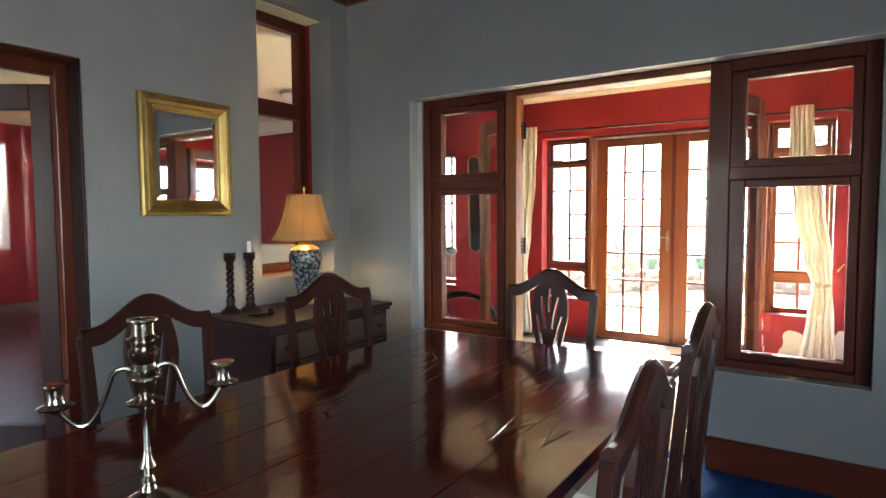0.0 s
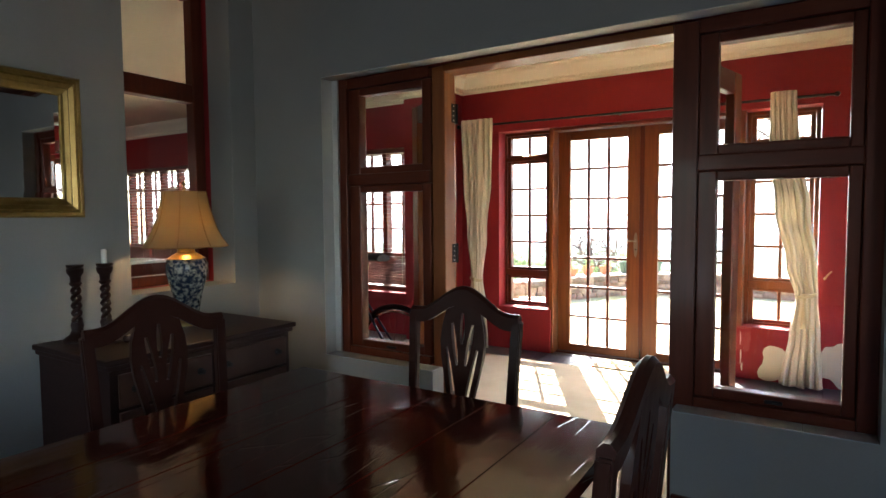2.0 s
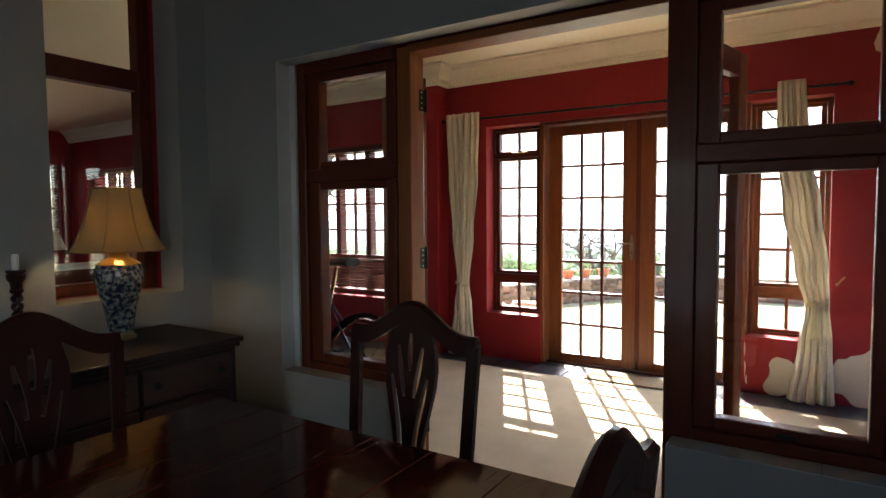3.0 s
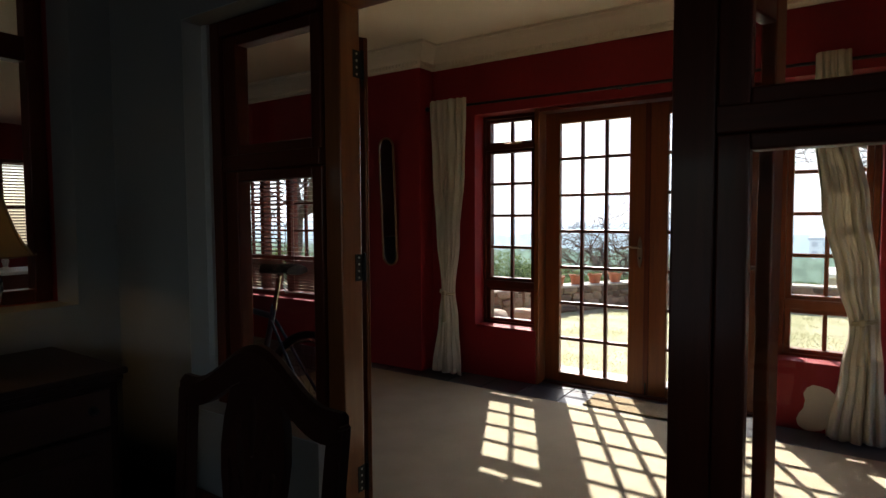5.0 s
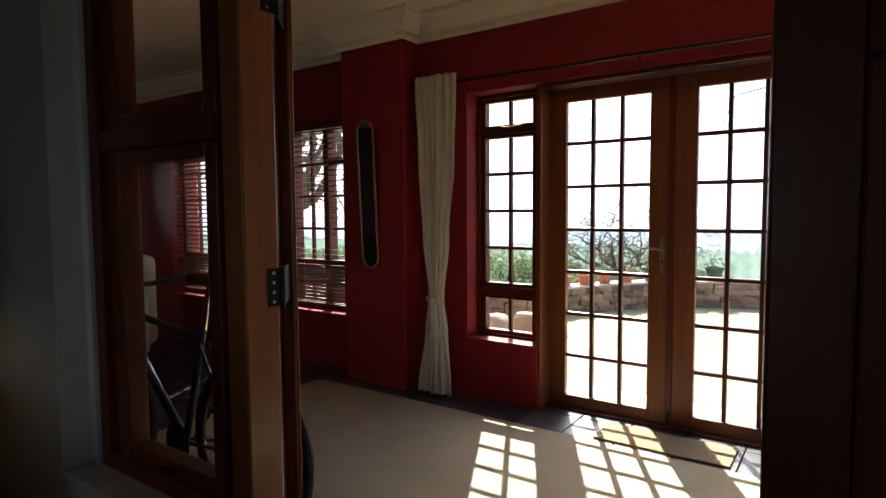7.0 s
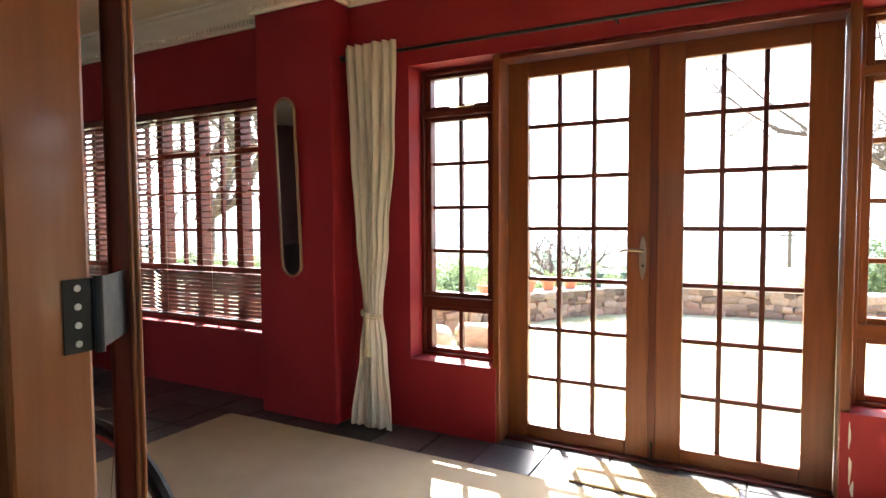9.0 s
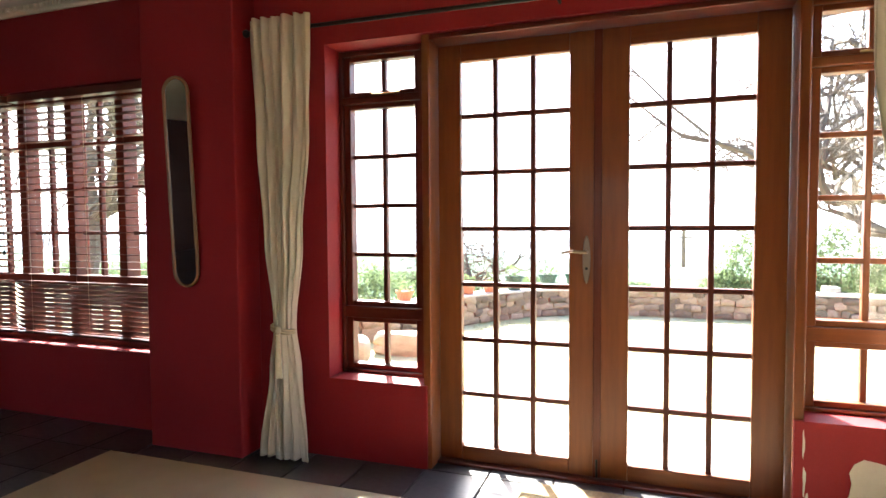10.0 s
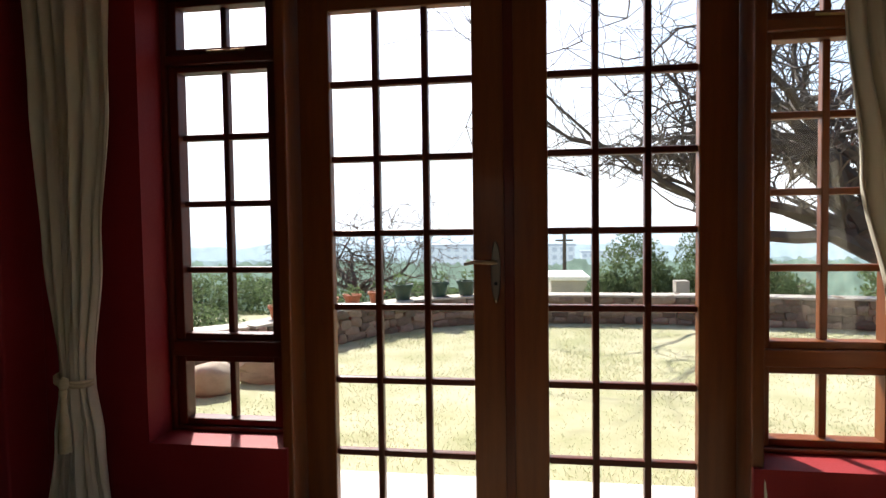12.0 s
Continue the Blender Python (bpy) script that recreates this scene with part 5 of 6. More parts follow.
# ================= living room =================
lamp_c = thing("ceiling_light", "round glass ceiling light with a brass ring", "ceiling light", at=(-3.5, 6.8, CEIL_S))
part("ring", lathe(bmesh.new(), [(0.16, -0.001), (0.17, -0.012), (0.165, -0.03), (0.15, -0.034)], 32), BRASS, lamp_c, smooth=True)
part("bowl", lathe(bmesh.new(), [(0.15, -0.03), (0.145, -0.055), (0.12, -0.085), (0.07, -0.105), (0.005, -0.112)], 32), material("opal glass", (0.85, 0.84, 0.78), 0.25, bump=0.0), lamp_c, "white opal glass bowl", smooth=True)
sw = thing("light_switch", "white plastic light switch on the red wall", "switch", at=(-5.76, GY0, 1.237))
part("plate", boxes((-0.035, 0.035, -0.008, -0.001, -0.058, 0.058), bevel=0.003), WHITE_PLASTIC, sw)
part("rocker", boxes((-0.012, 0.012, -0.012, -0.0075, -0.02, 0.02), bevel=0.002), WHITE_PLASTIC, sw)


def armchair(x, y, turn):
    a = thing("armchair", "cream upholstered armchair in the living room", "armchair", at=(x, y, 0), turn=turn)
    part("seat", boxes((-0.29, 0.29, -0.28, 0.32, 0.20, 0.44), bevel=0.05), CREAM_CLOTH, a, smooth=True)
    part("backrest", boxes((-0.38, 0.38, -0.44, -0.27, 0.18, 0.92), bevel=0.06), CREAM_CLOTH, a, smooth=True)
    for s in (-1, 1):
        part("armrest", boxes((s * 0.35 - 0.065, s * 0.35 + 0.065, -0.30, 0.34, 0.12, 0.62), bevel=0.05), CREAM_CLOTH, a, smooth=True)
        for d in (-0.36, 0.28):
            part("foot", lathe(bmesh.new(), [(0.02, 0), (0.028, 0.10), (0.03, 0.20)], 12, (s * 0.31, d, 0)), BLACK_WOOD, a, smooth=True)


armchair(-3.95, 6.8, 200)
side = thing("side_table", "red brown wooden console with a pale top", "table", at=(-5.3, 6.6, 0))
part("tabletop", boxes((-0.30, 0.30, -0.55, 0.55, 0.745, 0.775), bevel=0.006), WHITE_PLASTIC, side, "pale painted top")
part("drawer_box", boxes((-0.27, 0.27, -0.52, 0.52, 0.58, 0.744), bevel=0.005), MERANTI_FLAT, side)
part("handle", tube(bmesh.new(), [(0.272, -0.08, 0.665), (0.29, -0.07, 0.665), (0.29, 0.07, 0.665), (0.272, 0.08, 0.665)], 0.006, 8), IRON, side)
for sx in (-0.25, 0.25):
    for sy in (-0.5, 0.5):
        part("leg", boxes((sx - 0.022, sx + 0.022, sy - 0.022, sy + 0.022, 0, 0.58), bevel=0.004), MERANTI, side)
l2 = thing("small_lamp", "small lamp with a pale cone shade on the console", "lamp", at=(-5.3, 6.35, 0.775))
part("base", lathe(bmesh.new(), [(0.06, 0), (0.05, 0.012), (0.018, 0.03), (0.03, 0.08), (0.02, 0.13), (0.008, 0.15), (0.008, 0.19)], 20), CANDLE, l2, smooth=True)
part("shade", lathe(bmesh.new(), [(0.13, 0.17), (0.10, 0.25), (0.06, 0.36), (0.058, 0.36), (0.098, 0.25), (0.127, 0.172)], 28), CREAM_CLOTH, l2, smooth=True)

# window of the living room's end wall
ww = thing("window_6", "timber window in the living room end wall", "window", kind="structure")
for ya, yb in ((7.022, 7.08), (7.43, 7.49), (7.84, 7.898)):
    part("mullion", boxes((WEST - 0.16, WEST - 0.08, ya, yb, 0.752, 2.098), bevel=0.004), MERANTI, ww)
for za, zb in ((0.753, 0.82), (1.40, 1.44), (2.03, 2.097)):
    part("rail", boxes((WEST - 0.157, WEST - 0.083, 7.024, 7.896, za, zb), bevel=0.004), MERANTI, ww)


bw = thing("venetian_blind", "red brown wooden venetian blind in the end wall", "blind", group="venetian blinds")
BX = WEST - 0.035
part("headrail", boxes((BX - 0.03, BX + 0.03, 7.03, 7.89, 2.05, 2.095), bevel=0.004), BLIND_WOOD, bw)
part("bottom_rail", boxes((BX - 0.026, BX + 0.026, 7.03, 7.89, 0.76, 0.776), bevel=0.004), BLIND_WOOD, bw)
slat_mesh = finish(boxes((-0.025, 0.025, 0, 0.86, -0.0018, 0.0018)), "slat", BLIND_WOOD)
for k in range(29):
    o = part("slat", slat_mesh, BLIND_WOOD, bw)
    o.location, o.rotation_euler = (BX, 7.03, 0.80 + 0.043 * k), (0, radians(-20), 0)
for k in (7.15, 7.77):
    part("cord", boxes((BX + 0.027, BX + 0.028, k - 0.001, k + 0.001, 0.776, 2.05)), CREAM_CLOTH, bw)

# window of the sunroom's east end
we = thing("window_7", "wide cottage pane window in the sunroom end wall", "window", kind="structure")
WX0, WX1 = EAST + 0.08, EAST + 0.17
for ya, yb in ((5.952, 6.01), (6.56, 6.62), (7.18, 7.24), (7.79, 7.848)):
    part("mullion", boxes((WX0, WX1, ya, yb, 0.442, 2.028), bevel=0.004), HONEY, we)
for ya, yb in ((6.01, 6.56), (6.62, 7.18), (7.24, 7.79)):
    for za, zb in ((0.444, 0.52), (0.82, 0.88), (1.60, 1.66), (1.95, 2.026)):
        part("rail", boxes((WX0 + 0.003, WX1, ya, yb, za, zb), bevel=0.004), HONEY, we)
    ym = (ya + yb) / 2
    part("glazing_bar", boxes((WX0 + 0.03, WX1 - 0.03, ym - 0.012, ym + 0.012, 0.52, 1.95)), HONEY, we)
    for z in (1.08, 1.34):
        part("glazing_bar", boxes((WX0 + 0.032, WX1 - 0.032, ya, yb, z - 0.012, z + 0.012)), HONEY, we)
    p = part("pane", boxes((WX0 + 0.043, WX0 + 0.047, ya, yb, 0.52, 1.95)), GLASS, we)
    p.visible_shadow = False


# ================= garden =================
def stone_mesh(seed):
    rnd = random.Random(seed)
    bm = bmesh.new()
    box(bm, -0.5, 0.5, -0.5, 0.5, -0.5, 0.5)
    bmesh.ops.subdivide_edges(bm, edges=bm.edges[:], cuts=1, use_grid_fill=True)
    for v in bm.verts:
        d = v.co.normalized()
        k = 0.62 + rnd.uniform(-0.05, 0.05)
        v.co = v.co * 0.55 + d * k * 0.45
        v.co += Vector((rnd.uniform(-0.03, 0.03), rnd.uniform(-0.03, 0.03), rnd.uniform(-0.03, 0.03)))
    return finish(bm, "stone", STONE, True)


STONES = [stone_mesh(k) for k in range(7)]


def stone_wall(name, path, height, courses, label, thick=0.32, step=0.16):
    w = thing(name, label, "wall", kind="structure")
    rnd = random.Random(len(path) * 7 + courses)
    pts = [Vector((x, y, 0)) for x, y in path]
    core = bmesh.new()
    for a, b in zip(pts, pts[1:]):
        d = (b - a).normalized()
        n = Vector((-d.y, d.x, 0)) * (thick * 0.36)
        vs = [core.verts.new((p.x, p.y, z)) for z in (-0.4, -0.16 + height - 0.03) for p in (a - n - d * 0.05, b - n + d * 0.05, b + n + d * 0.05, a + n - d * 0.05)]
        for q in ((3, 2, 1, 0), (4, 5, 6, 7), (0, 1, 5, 4), (1, 2, 6, 5), (2, 3, 7, 6), (3, 0, 4, 7)):
            core.faces.new([vs[i] for i in q])
    part("mortar", core, MORTAR, w)
    ch = height / courses
    for c in range(courses):
        for a, b in zip(pts, pts[1:]):
            length, pos = (b - a).length, rnd.uniform(0, 0.12)
            ang = math.atan2(b.y - a.y, b.x - a.x)
            while pos < length:
                s = step * rnd.uniform(0.55, 1.6)
                p = a + (b - a) * min(1, (pos + s / 2) / length)
                o = part("stone", STONES[rnd.randrange(7)], STONE, w)
                o.matrix_basis = Matrix.Translation((p.x, p.y, -0.16 + ch * (c + 0.5))) @ pose(0, 0, 0, rnd.uniform(-8, 8), rnd.uniform(-14, 14), math.degrees(ang) + rnd.uniform(-6, 6)) @ Matrix.Diagonal((s * rnd.uniform(0.95, 1.2), thick * rnd.uniform(0.9, 1.15), ch * rnd.uniform(0.95, 1.4), 1))
                pos += s
    for a, b in zip(pts, pts[1:]):
        n = max(1, round((b - a).length / 0.6))
        for i in range(n):
            p, ang = a + (b - a) * ((i + 0.5) / n), math.atan2(b.y - a.y, b.x - a.x)
            o = part("coping", COPING_MESH, COPING, w)
            o.matrix_basis = Matrix.Translation((p.x, p.y, -0.16 + height + 0.012)) @ pose(0, 0, 0, 0, 0, math.degrees(ang)) @ Matrix.Diagonal(((b - a).length / n * 1.01, 1, 1, 1))
    return w


MORTAR = material("sandy mortar", (0.30, 0.24, 0.17), 0.95, second=(0.22, 0.17, 0.12), scale=8, grain=60, bump=0.5)
COPING = material("pale stone coping", (0.42, 0.38, 0.32), 0.85, second=(0.32, 0.29, 0.24), scale=6, grain=60, bump=0.3, random_tint=0.12)
COPING_MESH = finish(boxes((-0.5, 0.5, -0.165, 0.165, -0.016, 0.012), bevel=0.005), "coping", COPING)
stone_wall("wall_garden_terrace", [(-5.2, 10.9), (-3.2, 10.95), (-2.55, 11.5), (-2.2, 12.3), (-1.8, 13.0), (-1.2, 13.7), (-0.3, 14.15), (0.9, 14.2), (2.6, 14.15), (4.2, 13.9), (6.5, 13.5)], 0.36, 4, "low curved garden wall of rough brown stone")


def flower_pot(x, y, z, r, h, mat, label, leaf_n, seed):
    p = thing("flower_pot", label, "flower pot", at=(x, y, z), group="pots on the garden wall")
    part("pot", lathe(bmesh.new(), [(r * 0.68, 0), (r * 0.92, h * 0.8), (r * 1.05, h * 0.81), (r * 1.05, h), (r * 0.9, h), (r * 0.86, h * 0.9), (0.005, h * 0.88)], 18), mat, p, smooth=True)
    part("plant", leaf_cloud(random.Random(seed), [((0, 0, h + r * 0.5), (r * 1.0, r * 1.0, r * 0.7))], leaf_n, 0.035), LEAF, p, "small green plant")
    return p


def leaf_cloud(rnd, blobs, count, size):
    """Many single leaves, thicker towards the outside of the blobs, with gaps."""
    verts, faces = [], []
    for _ in range(count):
        c, r = blobs[rnd.randrange(len(blobs))]
        d = Vector((rnd.gauss(0, 1), rnd.gauss(0, 1), rnd.gauss(0, 1))).normalized()
        k = rnd.uniform(0.35, 1.0) ** 0.5
        if noise.noise(Vector((d.x * 2.3 + c[0], d.y * 2.3 + c[1], d.z * 2.3))) < -0.22:
            k *= 0.72
        o = Vector(c) + Vector((d.x * r[0], d.y * r[1], d.z * r[2])) * k
        a = Vector((rnd.gauss(0, 1), rnd.gauss(0, 1), rnd.gauss(0, 1))).normalized()
        b = a.cross(Vector((rnd.gauss(0, 1), rnd.gauss(0, 1), rnd.gauss(0, 1)))).normalized()
        s = size * rnd.uniform(0.6, 1.4)
        i = len(verts)
        verts += [o - a * s, o + b * s * 0.4, o + a * s, o - b * s * 0.4]
        faces.append((i, i + 1, i + 2, i + 3))
    me = bpy.data.meshes.new("leaves")
    me.from_pydata([tuple(v) for v in verts], [], faces)
    me.materials.append(LEAF)
    return me


WT = -0.16 + 0.36 + 0.0242
pots = [(-2.38, 11.9), (-2.23, 12.25), (-2.06, 12.56), (-1.88, 12.86), (-1.66, 13.16)]
for i, (x, y) in enumerate(pots):
    flower_pot(x, y, WT, 0.105, 0.14, TERRACOTTA, "terracotta pot with a small green plant", 26, i)
for i, (x, y) in enumerate(((-1.4, 13.5), (-0.98, 13.83), (-0.63, 13.99))):
    flower_pot(x, y, WT, 0.13, 0.20, GREEN_POT, "dark green pot with a small plant", 34, 20 + i)
flower_pot(-3.6, 10.95, WT, 0.13, 0.2, TERRACOTTA, "terracotta pot with a small green plant", 60, 40)


def grow(bm, rnd, p, d, length, rad, level, twist, droop, dense=0, lift=0):
    """A limb that bends as it goes and forks; returns nothing."""
    n = 5 if level < 3 else 3
    pts, rads = [p], [max(dense, rad)]
    for i in range(n):
        d = (d + Vector((rnd.gauss(0, twist), rnd.gauss(0, twist), rnd.gauss(0, twist) - droop * level * 0.03 + 0.02))).normalized()
        if level > 1 and p.z < lift and d.z < 0.3:
            d = Vector((d.x, d.y, 0.35)).normalized()
        p = p + d * (length / n)
        pts.append(p)
        rads.append(max(dense, rad * (1 - 0.42 * (i + 1) / n)))
    tube(bm, pts, rads, 8 if level == 0 else (6 if level < 3 else 3))
    if level >= 5 or (not dense and rads[-1] < 0.003):
        return
    kids = 3 if level in (0, 1, 3) or dense else 2
    for k in range(kids):
        side = Vector((rnd.gauss(0, 1), rnd.gauss(0, 1), rnd.gauss(0, 0.7))).normalized()
        nd = (d * 0.75 + side * rnd.uniform(0.45, 0.85)).normalized()
        grow(bm, rnd, p, nd, length * rnd.uniform(0.62, 0.85), rads[-1] * rnd.uniform(0.62, 0.85) * (1.12 if dense else 1), level + 1, twist * 1.08, droop, dense, lift)
    if 0 < level < 4:
        for _ in range(3 if dense else 2):
            q = pts[rnd.randrange(1, len(pts) - 1)]
            side = Vector((rnd.gauss(0, 1), rnd.gauss(0, 1), rnd.gauss(0, 0.6))).normalized()
            grow(bm, rnd, q, (d * 0.4 + side).normalized(), length * rnd.uniform(0.4, 0.6), rads[-1] * 0.5, level + 2, twist * 1.1, droop, dense, lift)


def bare_tree(x, y, length, rad, seed, label, way=(0, 0, 1), limbs=None, z=None, droop=0.6, twist=0.17, dense=0, share=0.62, lift=0):
    t = thing("bare_tree", label, "tree", at=(x, y, ground_z(x, y) - 0.05 if z is None else z))
    rnd = random.Random(seed)
    bm = bmesh.new()
    d = Vector(way).normalized()
    pts = [Vector((0, 0, 0)), d * length * 0.25, d * length * 0.55 + Vector((0.04, 0.02, 0)), d * length]
    tube(bm, pts, [rad * 1.25, rad, rad * 0.92, rad * 0.85], 10)
    part("trunk", bm, BARK, t, smooth=True)
    crown = bmesh.new()
    for lw, ll in limbs or [((1, 0.3, 0.9), 1.0), ((-0.9, 0.4, 0.9), 1.0), ((0.1, -0.9, 1.0), 0.9), ((-0.2, 0.5, 1.2), 1.1)]:
        grow(crown, rnd, pts[-1] - d * 0.02, Vector(lw).normalized(), length * ll, rad * share, 1, twist, droop, dense, lift)
    part("branches", crown, BARK, t, smooth=True)
    return t


bare_tree(-2.9, 16.4, 0.42, 0.06, 4, "small bare spreading tree beyond the garden wall", way=(0.1, 0, 1), z=-0.40, limbs=[((1, 0.2, 0.55), 2.0), ((-1, 0.1, 0.5), 2.1), ((0.9, -0.2, 1.0), 1.9), ((-0.8, 0.2, 1.0), 2.0), ((0.3, -0.6, 1.0), 1.7), ((-0.35, 0.5, 1.1), 1.8), ((0.9, -0.4, 0.4), 2.0), ((-0.9, -0.4, 0.7), 2.0)], droop=0.45, twist=0.27, dense=0.0048, share=0.70)
bare_tree(6.3, 16.5, 1.0, 0.21, 11, "large bare tree with long twisting limbs", way=(-0.35, 0, 1), limbs=[((-1, 0, 0.42), 2.6), ((-1, 0.2, 0.75), 3.3), ((-0.8, -0.2, 1.1), 3.2), ((-0.2, 0.1, 1.2), 2.0), ((0.8, 0, 0.9), 1.8), ((-1, -0.3, 0.6), 3.2), ((-1, 0.1, 1.0), 3.4), ((-1, -0.25, 1.35), 3.0), ((-1, -0.1, 1.7), 3.2), ((-1, 0.15, 1.25), 3.1)], droop=0.35, twist=0.36, dense=0.007, share=0.70, lift=2.7)
bare_tree(-9.6, 13.6, 1.5, 0.17, 23, "large bare tree seen through the blinds", way=(0.15, 0, 1), limbs=[((0.8, 0.1, 0.9), 1.3), ((-0.6, 0.2, 1.0), 1.4), ((0.3, -0.5, 1.1), 1.3), ((0.6, 0.5, 1.3), 1.3), ((1, 0.1, 0.4), 1.5), ((1, 0.0, 0.45), 2.3)], droop=0.2, twist=0.28, dense=0.006)


def shrub(x, y, z, blobs, count, size, seed, label):
    s = thing("shrub", label, "shrub", at=(x, y, z))
    rnd = random.Random(seed)
    part("crown", leaf_cloud(rnd, blobs, count, size), LEAF, s)
    bm = bmesh.new()
    for k in range(5):
        tube(bm, [(rnd.uniform(-0.1, 0.1), rnd.uniform(-0.1, 0.1), -0.3), (blobs[k % len(blobs)][0][0] * 0.5, blobs[k % len(blobs)][0][1] * 0.5, blobs[k % len(blobs)][0][2] * 0.5), blobs[k % len(blobs)][0]], [0.03, 0.02, 0.01], 5)
    part("stems", bm, BARK, s)


shrub(2.35, 18.4, -0.80, [((0, 0, 1.0), (0.70, 0.65, 0.85)), ((0.45, 0.2, 0.6), (0.6, 0.6, 0.55)), ((-0.5, 0, 0.5), (0.5, 0.5, 0.5))], 14000, 0.036, 3, "rounded green garden shrub beyond the wall")
shrub(3.95, 18.8, -0.85, [((0, 0, 1.2), (0.75, 0.7, 0.85)), ((0.9, 0.2, 0.7), (0.8, 0.7, 0.6)), ((-0.5, -0.2, 0.5), (0.6, 0.5, 0.5))], 14000, 0.036, 5, "dark green shrub beyond the wall")
for k, x in enumerate((-11.2, -9.4, -7.7, -6.2, -4.9)):
    shrub(x, 14.9 + 0.3 * math.sin(k * 2), -0.5, [((0, 0, 0.50), (1.0, 0.7, 0.50 + 0.06 * math.sin(k * 5))), ((0.6, 0, 0.25), (0.8, 0.6, 0.5)), ((-0.6, 0.1, 0.35), (0.8, 0.6, 0.5)), ((0.2, -0.3, 0.0), (0.9, 0.5, 0.4))], 13000, 0.034, 30 + k, "dense green bush along the garden edge")
for k, x in enumerate((-8.4, -7.0, -5.7, -4.5)):
    shrub(x, 13.2 + 0.2 * math.sin(k * 3), -0.45, [((0, 0, 0.30), (0.8, 0.5, 0.42)), ((0.5, 0, 0.2), (0.6, 0.5, 0.4)), ((-0.5, 0.1, 0.25), (0.6, 0.5, 0.4))], 9000, 0.030, 70 + k, "dense dark green bush along the garden edge")
shrub(4.75, 13.2, -0.16, [((0, 0, 0.3), (0.3, 0.3, 0.32)), ((0.3, 0.1, 0.25), (0.3, 0.3, 0.28))], 900, 0.10, 50, "broad leaved green plant beside the stone wall")

shrub(-2.5, 14.7, -0.30, [((0, 0, 0.28), (0.45, 0.3, 0.24)), ((0.6, 0.1, 0.25), (0.45, 0.3, 0.22)), ((-0.5, 0, 0.2), (0.4, 0.3, 0.25))], 1500, 0.04, 61, "low pale green border plants behind the wall")
shrub(-1.0, 15.4, -0.35, [((0, 0, 0.25), (0.5, 0.3, 0.25)), ((0.7, 0.1, 0.2), (0.5, 0.3, 0.2)), ((-0.6, 0, 0.3), (0.4, 0.3, 0.25))], 1300, 0.04, 62, "low green border plants behind the wall")

# pale parapet and posts past the lawn
par = thing("parapet", "pale low parapet with square posts", "parapet", at=(0, 15.6, 0))
part("wall", boxes((0.3, 6.0, -0.1, 0.1, -0.6, 0.02), bevel=0.01), COPING, par)
for x, h in ((2.55, 0.27), (2.95, 0.17)):
    part("post", boxes((x - 0.10, x + 0.10, -0.11, 0.11, 0.021, h), bevel=0.008), COPING, par)

# low white roof below the garden
shed = thing("outbuilding", "low white roofed outbuilding below the garden", "building", at=(1.65, 27.0, 0))
part("wall", boxes((-0.62, 0.62, 0.1, 2.9, -4.5, -0.82)), COPING, shed)
part("roof", boxes((-0.72, 0.72, 0, 3.0, -0.82, -0.68), bevel=0.02), WHITE_PLASTIC, shed)

# bird feeder hung from the large tree
twigs = bpy.data.objects["branches.001"]
base = twigs.parent.matrix_world.translation
hold = min((v.co + base for v in twigs.data.vertices if 1.7 < v.co.z + base.z < 3.0), key=lambda p: abs(p.x - 0.19 - 0.41 * (p.y - 6.17)))
bf = thing("bird_feeder", "small red brown bird feeder hanging on a wire", "bird feeder", at=(hold.x, hold.y, 0.74))
part("tray", boxes((-0.11, 0.11, -0.08, 0.08, 0, 0.02), bevel=0.004), TERRACOTTA, bf)
part("body", boxes((-0.06, 0.06, -0.045, 0.045, 0.02, 0.13), bevel=0.004), TERRACOTTA, bf)
part("roof", boxes((-0.09, 0.09, -0.07, 0.07, 0.13, 0.15), bevel=0.006), BARK, bf)
part("wire", tube(bmesh.new(), [(0, 0, 0.15), (0, 0, hold.z - 0.74)], 0.003, 5), IRON, bf)

# boulder and low kerb beside the lawn
def boulder_mesh(seed, boxy):
    bm = bmesh.new()
    bmesh.ops.create_icosphere(bm, subdivisions=3, radius=0.5)
    for v in bm.verts:
        d = v.co.normalized()
        k = 0.5 / max(abs(d.x), abs(d.y), abs(d.z))
        v.co = d * (0.5 * (1 - boxy) + k * boxy) * (1 + 0.16 * noise.noise(d * 1.7 + Vector((seed, 0, 0))) + 0.06 * noise.noise(d * 5 + Vector((0, seed, 0))))
    return finish(bm, "boulder", SANDSTONE, True)


SANDSTONE = material("weathered sandstone", (0.36, 0.29, 0.21), 0.9, second=(0.22, 0.165, 0.115), scale=6, grain=45, bump=0.7)
rock = tagged(new("boulder", boulder_mesh(3, 0.25)), "weathered rounded sandstone boulder on the lawn", "boulder")
rock.matrix_world = pose(-2.34, 10.5, -0.045, 3, 4, 20) @ Matrix.Diagonal((0.36, 0.28, 0.27, 1))
slab = tagged(new("stone_block", boulder_mesh(8, 0.8)), "long low sandstone block edging the lawn", "stone")
slab.matrix_world = pose(-1.97, 10.92, -0.06, 0, 0, 6) @ Matrix.Diagonal((0.62, 0.26, 0.25, 1))


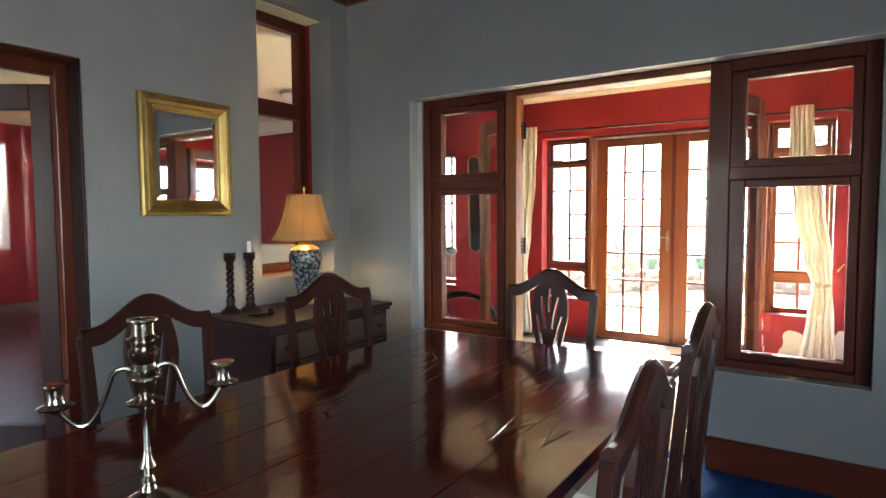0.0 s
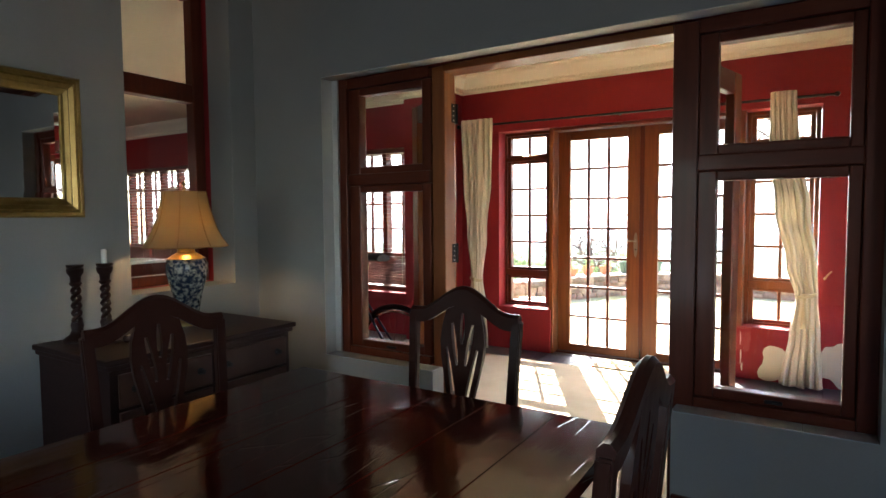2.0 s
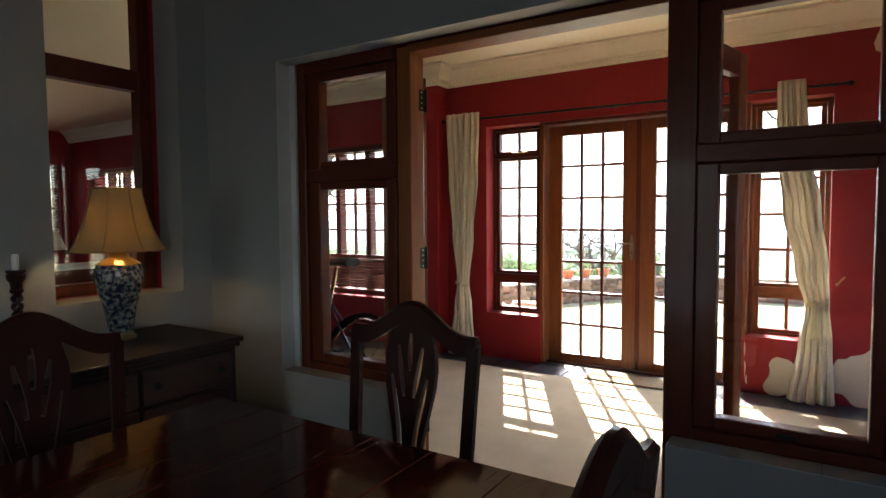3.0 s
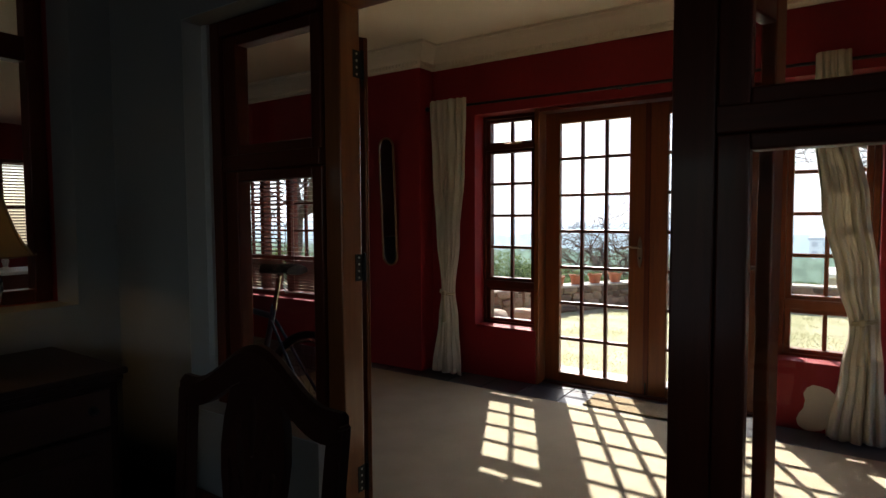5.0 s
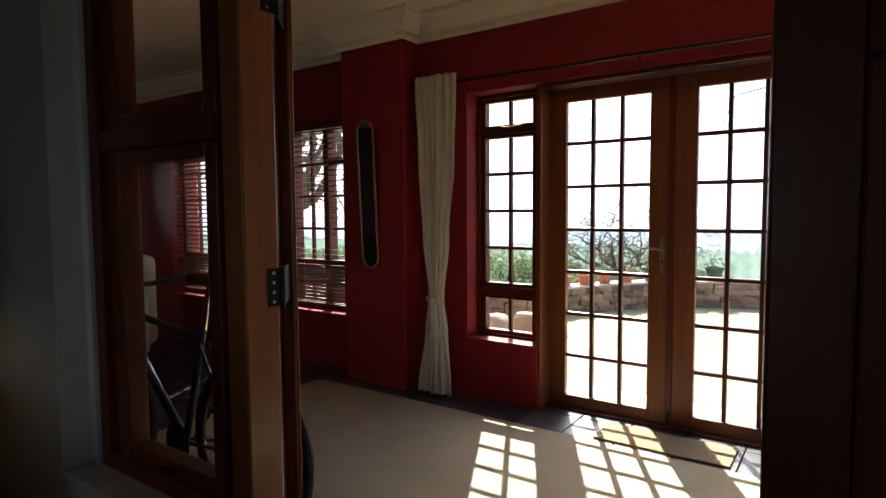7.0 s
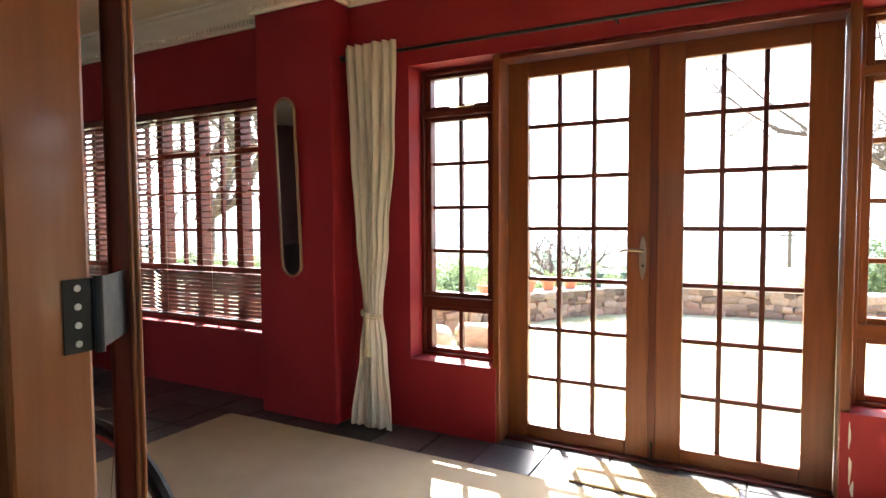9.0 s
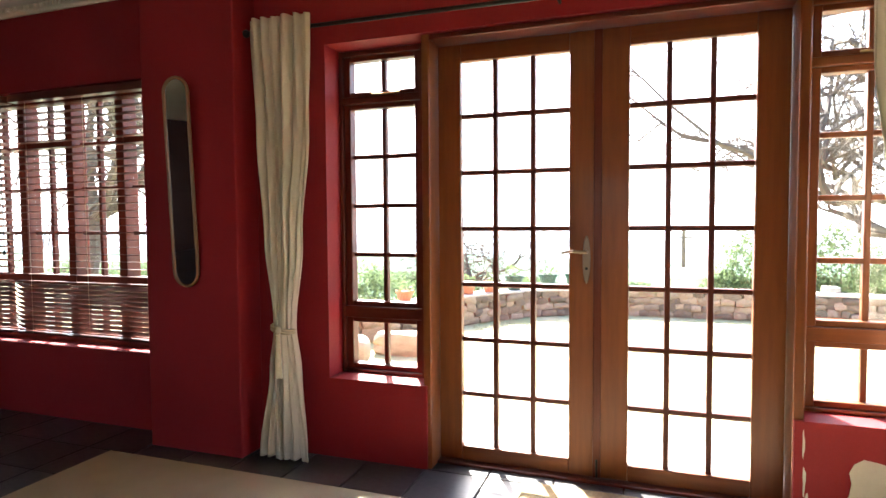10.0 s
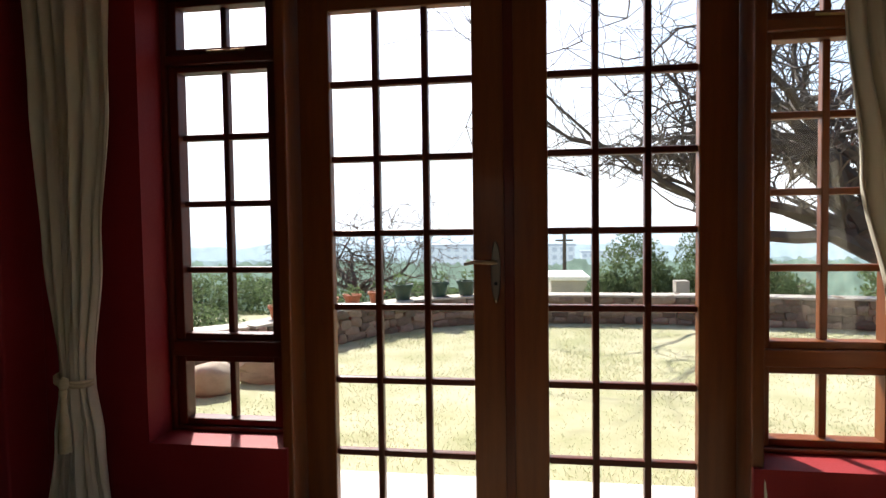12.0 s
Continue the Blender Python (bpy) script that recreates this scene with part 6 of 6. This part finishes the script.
# distance: wooded slopes, town and ridges, all far off; haze painted as glowing colour
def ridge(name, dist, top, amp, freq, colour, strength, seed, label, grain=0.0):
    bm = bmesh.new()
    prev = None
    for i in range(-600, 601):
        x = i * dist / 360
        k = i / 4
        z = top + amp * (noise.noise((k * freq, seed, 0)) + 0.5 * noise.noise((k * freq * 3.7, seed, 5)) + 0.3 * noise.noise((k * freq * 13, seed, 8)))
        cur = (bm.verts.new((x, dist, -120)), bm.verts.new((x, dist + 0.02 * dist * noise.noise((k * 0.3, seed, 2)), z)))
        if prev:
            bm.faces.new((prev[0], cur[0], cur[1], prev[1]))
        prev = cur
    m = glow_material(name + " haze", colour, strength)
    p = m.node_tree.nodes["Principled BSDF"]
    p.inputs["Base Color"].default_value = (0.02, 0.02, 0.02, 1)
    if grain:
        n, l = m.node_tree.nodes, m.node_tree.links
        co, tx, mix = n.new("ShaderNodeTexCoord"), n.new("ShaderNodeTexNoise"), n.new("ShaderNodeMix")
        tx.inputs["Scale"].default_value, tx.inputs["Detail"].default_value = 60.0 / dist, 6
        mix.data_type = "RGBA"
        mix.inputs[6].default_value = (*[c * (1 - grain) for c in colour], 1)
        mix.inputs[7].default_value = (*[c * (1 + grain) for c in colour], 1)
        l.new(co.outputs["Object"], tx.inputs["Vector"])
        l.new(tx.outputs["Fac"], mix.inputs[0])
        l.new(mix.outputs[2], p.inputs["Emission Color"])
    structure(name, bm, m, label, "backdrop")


ridge("backdrop_trees", 75, -3.2, 1.1, 0.35, (0.17, 0.25, 0.20), 0.9, 1, "green wooded slope below the garden as a glowing sheet", 0.75)
ridge("backdrop_valley", 240, -12.5, 2.6, 0.22, (0.28, 0.38, 0.40), 0.9, 4, "tree filled valley, haze painted into a glowing sheet", 0.6)
ridge("backdrop_town", 700, -22.0, 5.0, 0.16, (0.42, 0.54, 0.63), 0.9, 8, "far valley side, haze painted into a glowing sheet", 0.3)
ridge("backdrop_hills", 1600, -16.0, 9.0, 0.08, (0.60, 0.73, 0.86), 0.9, 6, "hills on the horizon, pale blue haze painted as glow")

# added glowing sheet that hides the yellow sky low on the horizon
ridge("backdrop_haze_glow", 2600, 430.0, 20.0, 0.05, (0.86, 0.93, 1.0), 1.0, 9, "glowing white sheet added as haze over the far horizon")

# glowing colours of walls, windows and roofs, with distance haze painted in
HAZE_GLOW_WALL = glow_material("building wall with painted haze glow", (0.34, 0.41, 0.47), 0.9)
HAZE_GLOW_DARK = glow_material("window with painted haze glow", (0.22, 0.28, 0.34), 0.9)
for nm in (HAZE_GLOW_WALL, HAZE_GLOW_DARK):
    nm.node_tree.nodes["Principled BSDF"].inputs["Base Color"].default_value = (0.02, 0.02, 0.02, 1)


def apartment(x, y, w, floors, z, label):
    a = thing("apartment_building", label, "building", at=(x, y, z))
    h = floors * 3.0
    part("wall", boxes((-w / 2, w / 2, 0, 12, -20, h)), HAZE_GLOW_WALL, a)
    part("roof", boxes((-w / 2 - 0.5, w / 2 + 0.5, -0.5, 12.5, h, h + 0.8)), HAZE_GLOW_DARK, a)
    me = finish(boxes((-0.8, 0.8, -0.12, 0.05, 0, 1.6)), "window", HAZE_GLOW_DARK)
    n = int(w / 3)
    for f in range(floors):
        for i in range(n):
            o = part("window", me, HAZE_GLOW_DARK, a)
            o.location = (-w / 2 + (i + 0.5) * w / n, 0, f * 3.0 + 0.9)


apartment(6, 230, 24, 4, -19, "far apartment block with haze painted as glow")
apartment(-29, 235, 26, 4, -19, "far apartment block with haze painted as glow")
apartment(42, 300, 30, 3, -22, "far low apartment block with haze painted as glow")
pole = thing("pole", "dark telegraph pole beyond the garden", "pole", at=(2.3, 40, -6))
part("post", tube(bmesh.new(), [(0, 0, 0), (0, 0, 6.6)], [0.14, 0.10], 8), BARK, pole)
part("crossarm", boxes((-0.5, 0.5, -0.06, 0.06, 6.2, 6.3)), BARK, pole)



# grass blades over the lawn, longer and greener in patches
def grass():
    rnd = random.Random(77)
    verts, faces = [], []
    while len(faces) < 60000:
        x, y = rnd.uniform(-4.5, 5.5), rnd.uniform(9.09, 15.0)
        lush = noise.noise((x * 0.7, y * 0.9, 3.0)) + 0.6 * noise.noise((x * 3.1, y * 3.1, 7.0))
        if rnd.random() > 0.55 + lush * 0.9:
            continue
        h, a = rnd.uniform(0.008, 0.022) * (1 + max(0.0, lush) * 0.9), rnd.uniform(0, 2 * math.pi)
        dx, dy = math.cos(a) * 0.004, math.sin(a) * 0.004
        lx, ly = rnd.gauss(0, 0.6) * h, rnd.gauss(0, 0.6) * h
        i = len(verts)
        verts += [(x - dx, y - dy, -0.162), (x + dx, y + dy, -0.162), (x + lx, y + ly, -0.16 + h)]
        faces.append((i, i + 1, i + 2))
    me = bpy.data.meshes.new("grass")
    me.from_pydata(verts, [], faces)
    me.materials.append(GRASS)
    tagged(new("grass", me), "short dry yellow green grass on the lawn", "grass", "", "stuff")


GRASS = material("dry grass blades", (0.44, 0.41, 0.26), 0.9, second=(0.29, 0.32, 0.15), scale=1.6, grain=20, bump=0, spec=0.1, mixpow=0.9)
_gn, _gl = GRASS.node_tree.nodes, GRASS.node_tree.links
_gt, _gm = _gn.new("ShaderNodeBsdfTranslucent"), _gn.new("ShaderNodeMixShader")
_gt.inputs["Color"].default_value, _gm.inputs[0].default_value = (0.43, 0.43, 0.25, 1), 0.6
_gl.new(_gn["Principled BSDF"].outputs[0], _gm.inputs[1])
_gl.new(_gt.outputs[0], _gm.inputs[2])
_gl.new(_gm.outputs[0], _gn["Material Output"].inputs["Surface"])
grass()


# trees down the slope below the garden
def slope_tree(x, y, top, wide, seed):
    z = ground_z(x, y)
    t = thing("tree", "leafy green tree on the slope below the garden", "tree", at=(x, y, z - 0.1), group="trees down the slope")
    h = top - z
    rnd = random.Random(seed)
    bm = tube(bmesh.new(), [(0, 0, 0), (0.05, 0.02, h * 0.3), (0, 0.1, h * 0.6)], [0.16, 0.12, 0.07], 8)
    for k in range(4):
        a = k * 1.6 + rnd.uniform(0, 0.6)
        tube(bm, [(0.03, 0.02, h * (0.3 + 0.06 * k)), (math.cos(a) * wide * 0.25, math.sin(a) * wide * 0.25, h * (0.5 + 0.05 * k)), (math.cos(a) * wide * 0.42, math.sin(a) * wide * 0.42, h * 0.72)], [0.08, 0.05, 0.02], 6)
    part("trunk", bm, BARK, t)
    blobs = [((rnd.uniform(-0.32, 0.32) * wide, rnd.uniform(-0.25, 0.25) * wide, h * rnd.uniform(0.45, 0.85)), (wide * rnd.uniform(0.18, 0.3), wide * 0.22, h * rnd.uniform(0.10, 0.17))) for _ in range(9)]
    part("crown", leaf_cloud(rnd, blobs, 3000, 0.13), LEAF, t)


for k, (x, y, top, wide) in enumerate(((-19, 34, -1.0, 4.5), (-14.5, 40, -1.6, 5), (-11, 33, -1.4, 4), (-8, 44, -2.2, 5), (-4.6, 36, -1.9, 4), (-1.5, 47, -2.7, 5), (1.0, 39, -2.2, 3.5), (6.2, 42, -1.8, 5), (10, 36, -1.2, 4.5), (14, 41, -1.2, 5.5), (18, 36, -0.6, 5))):
    slope_tree(x, y, top, wide, 200 + k)
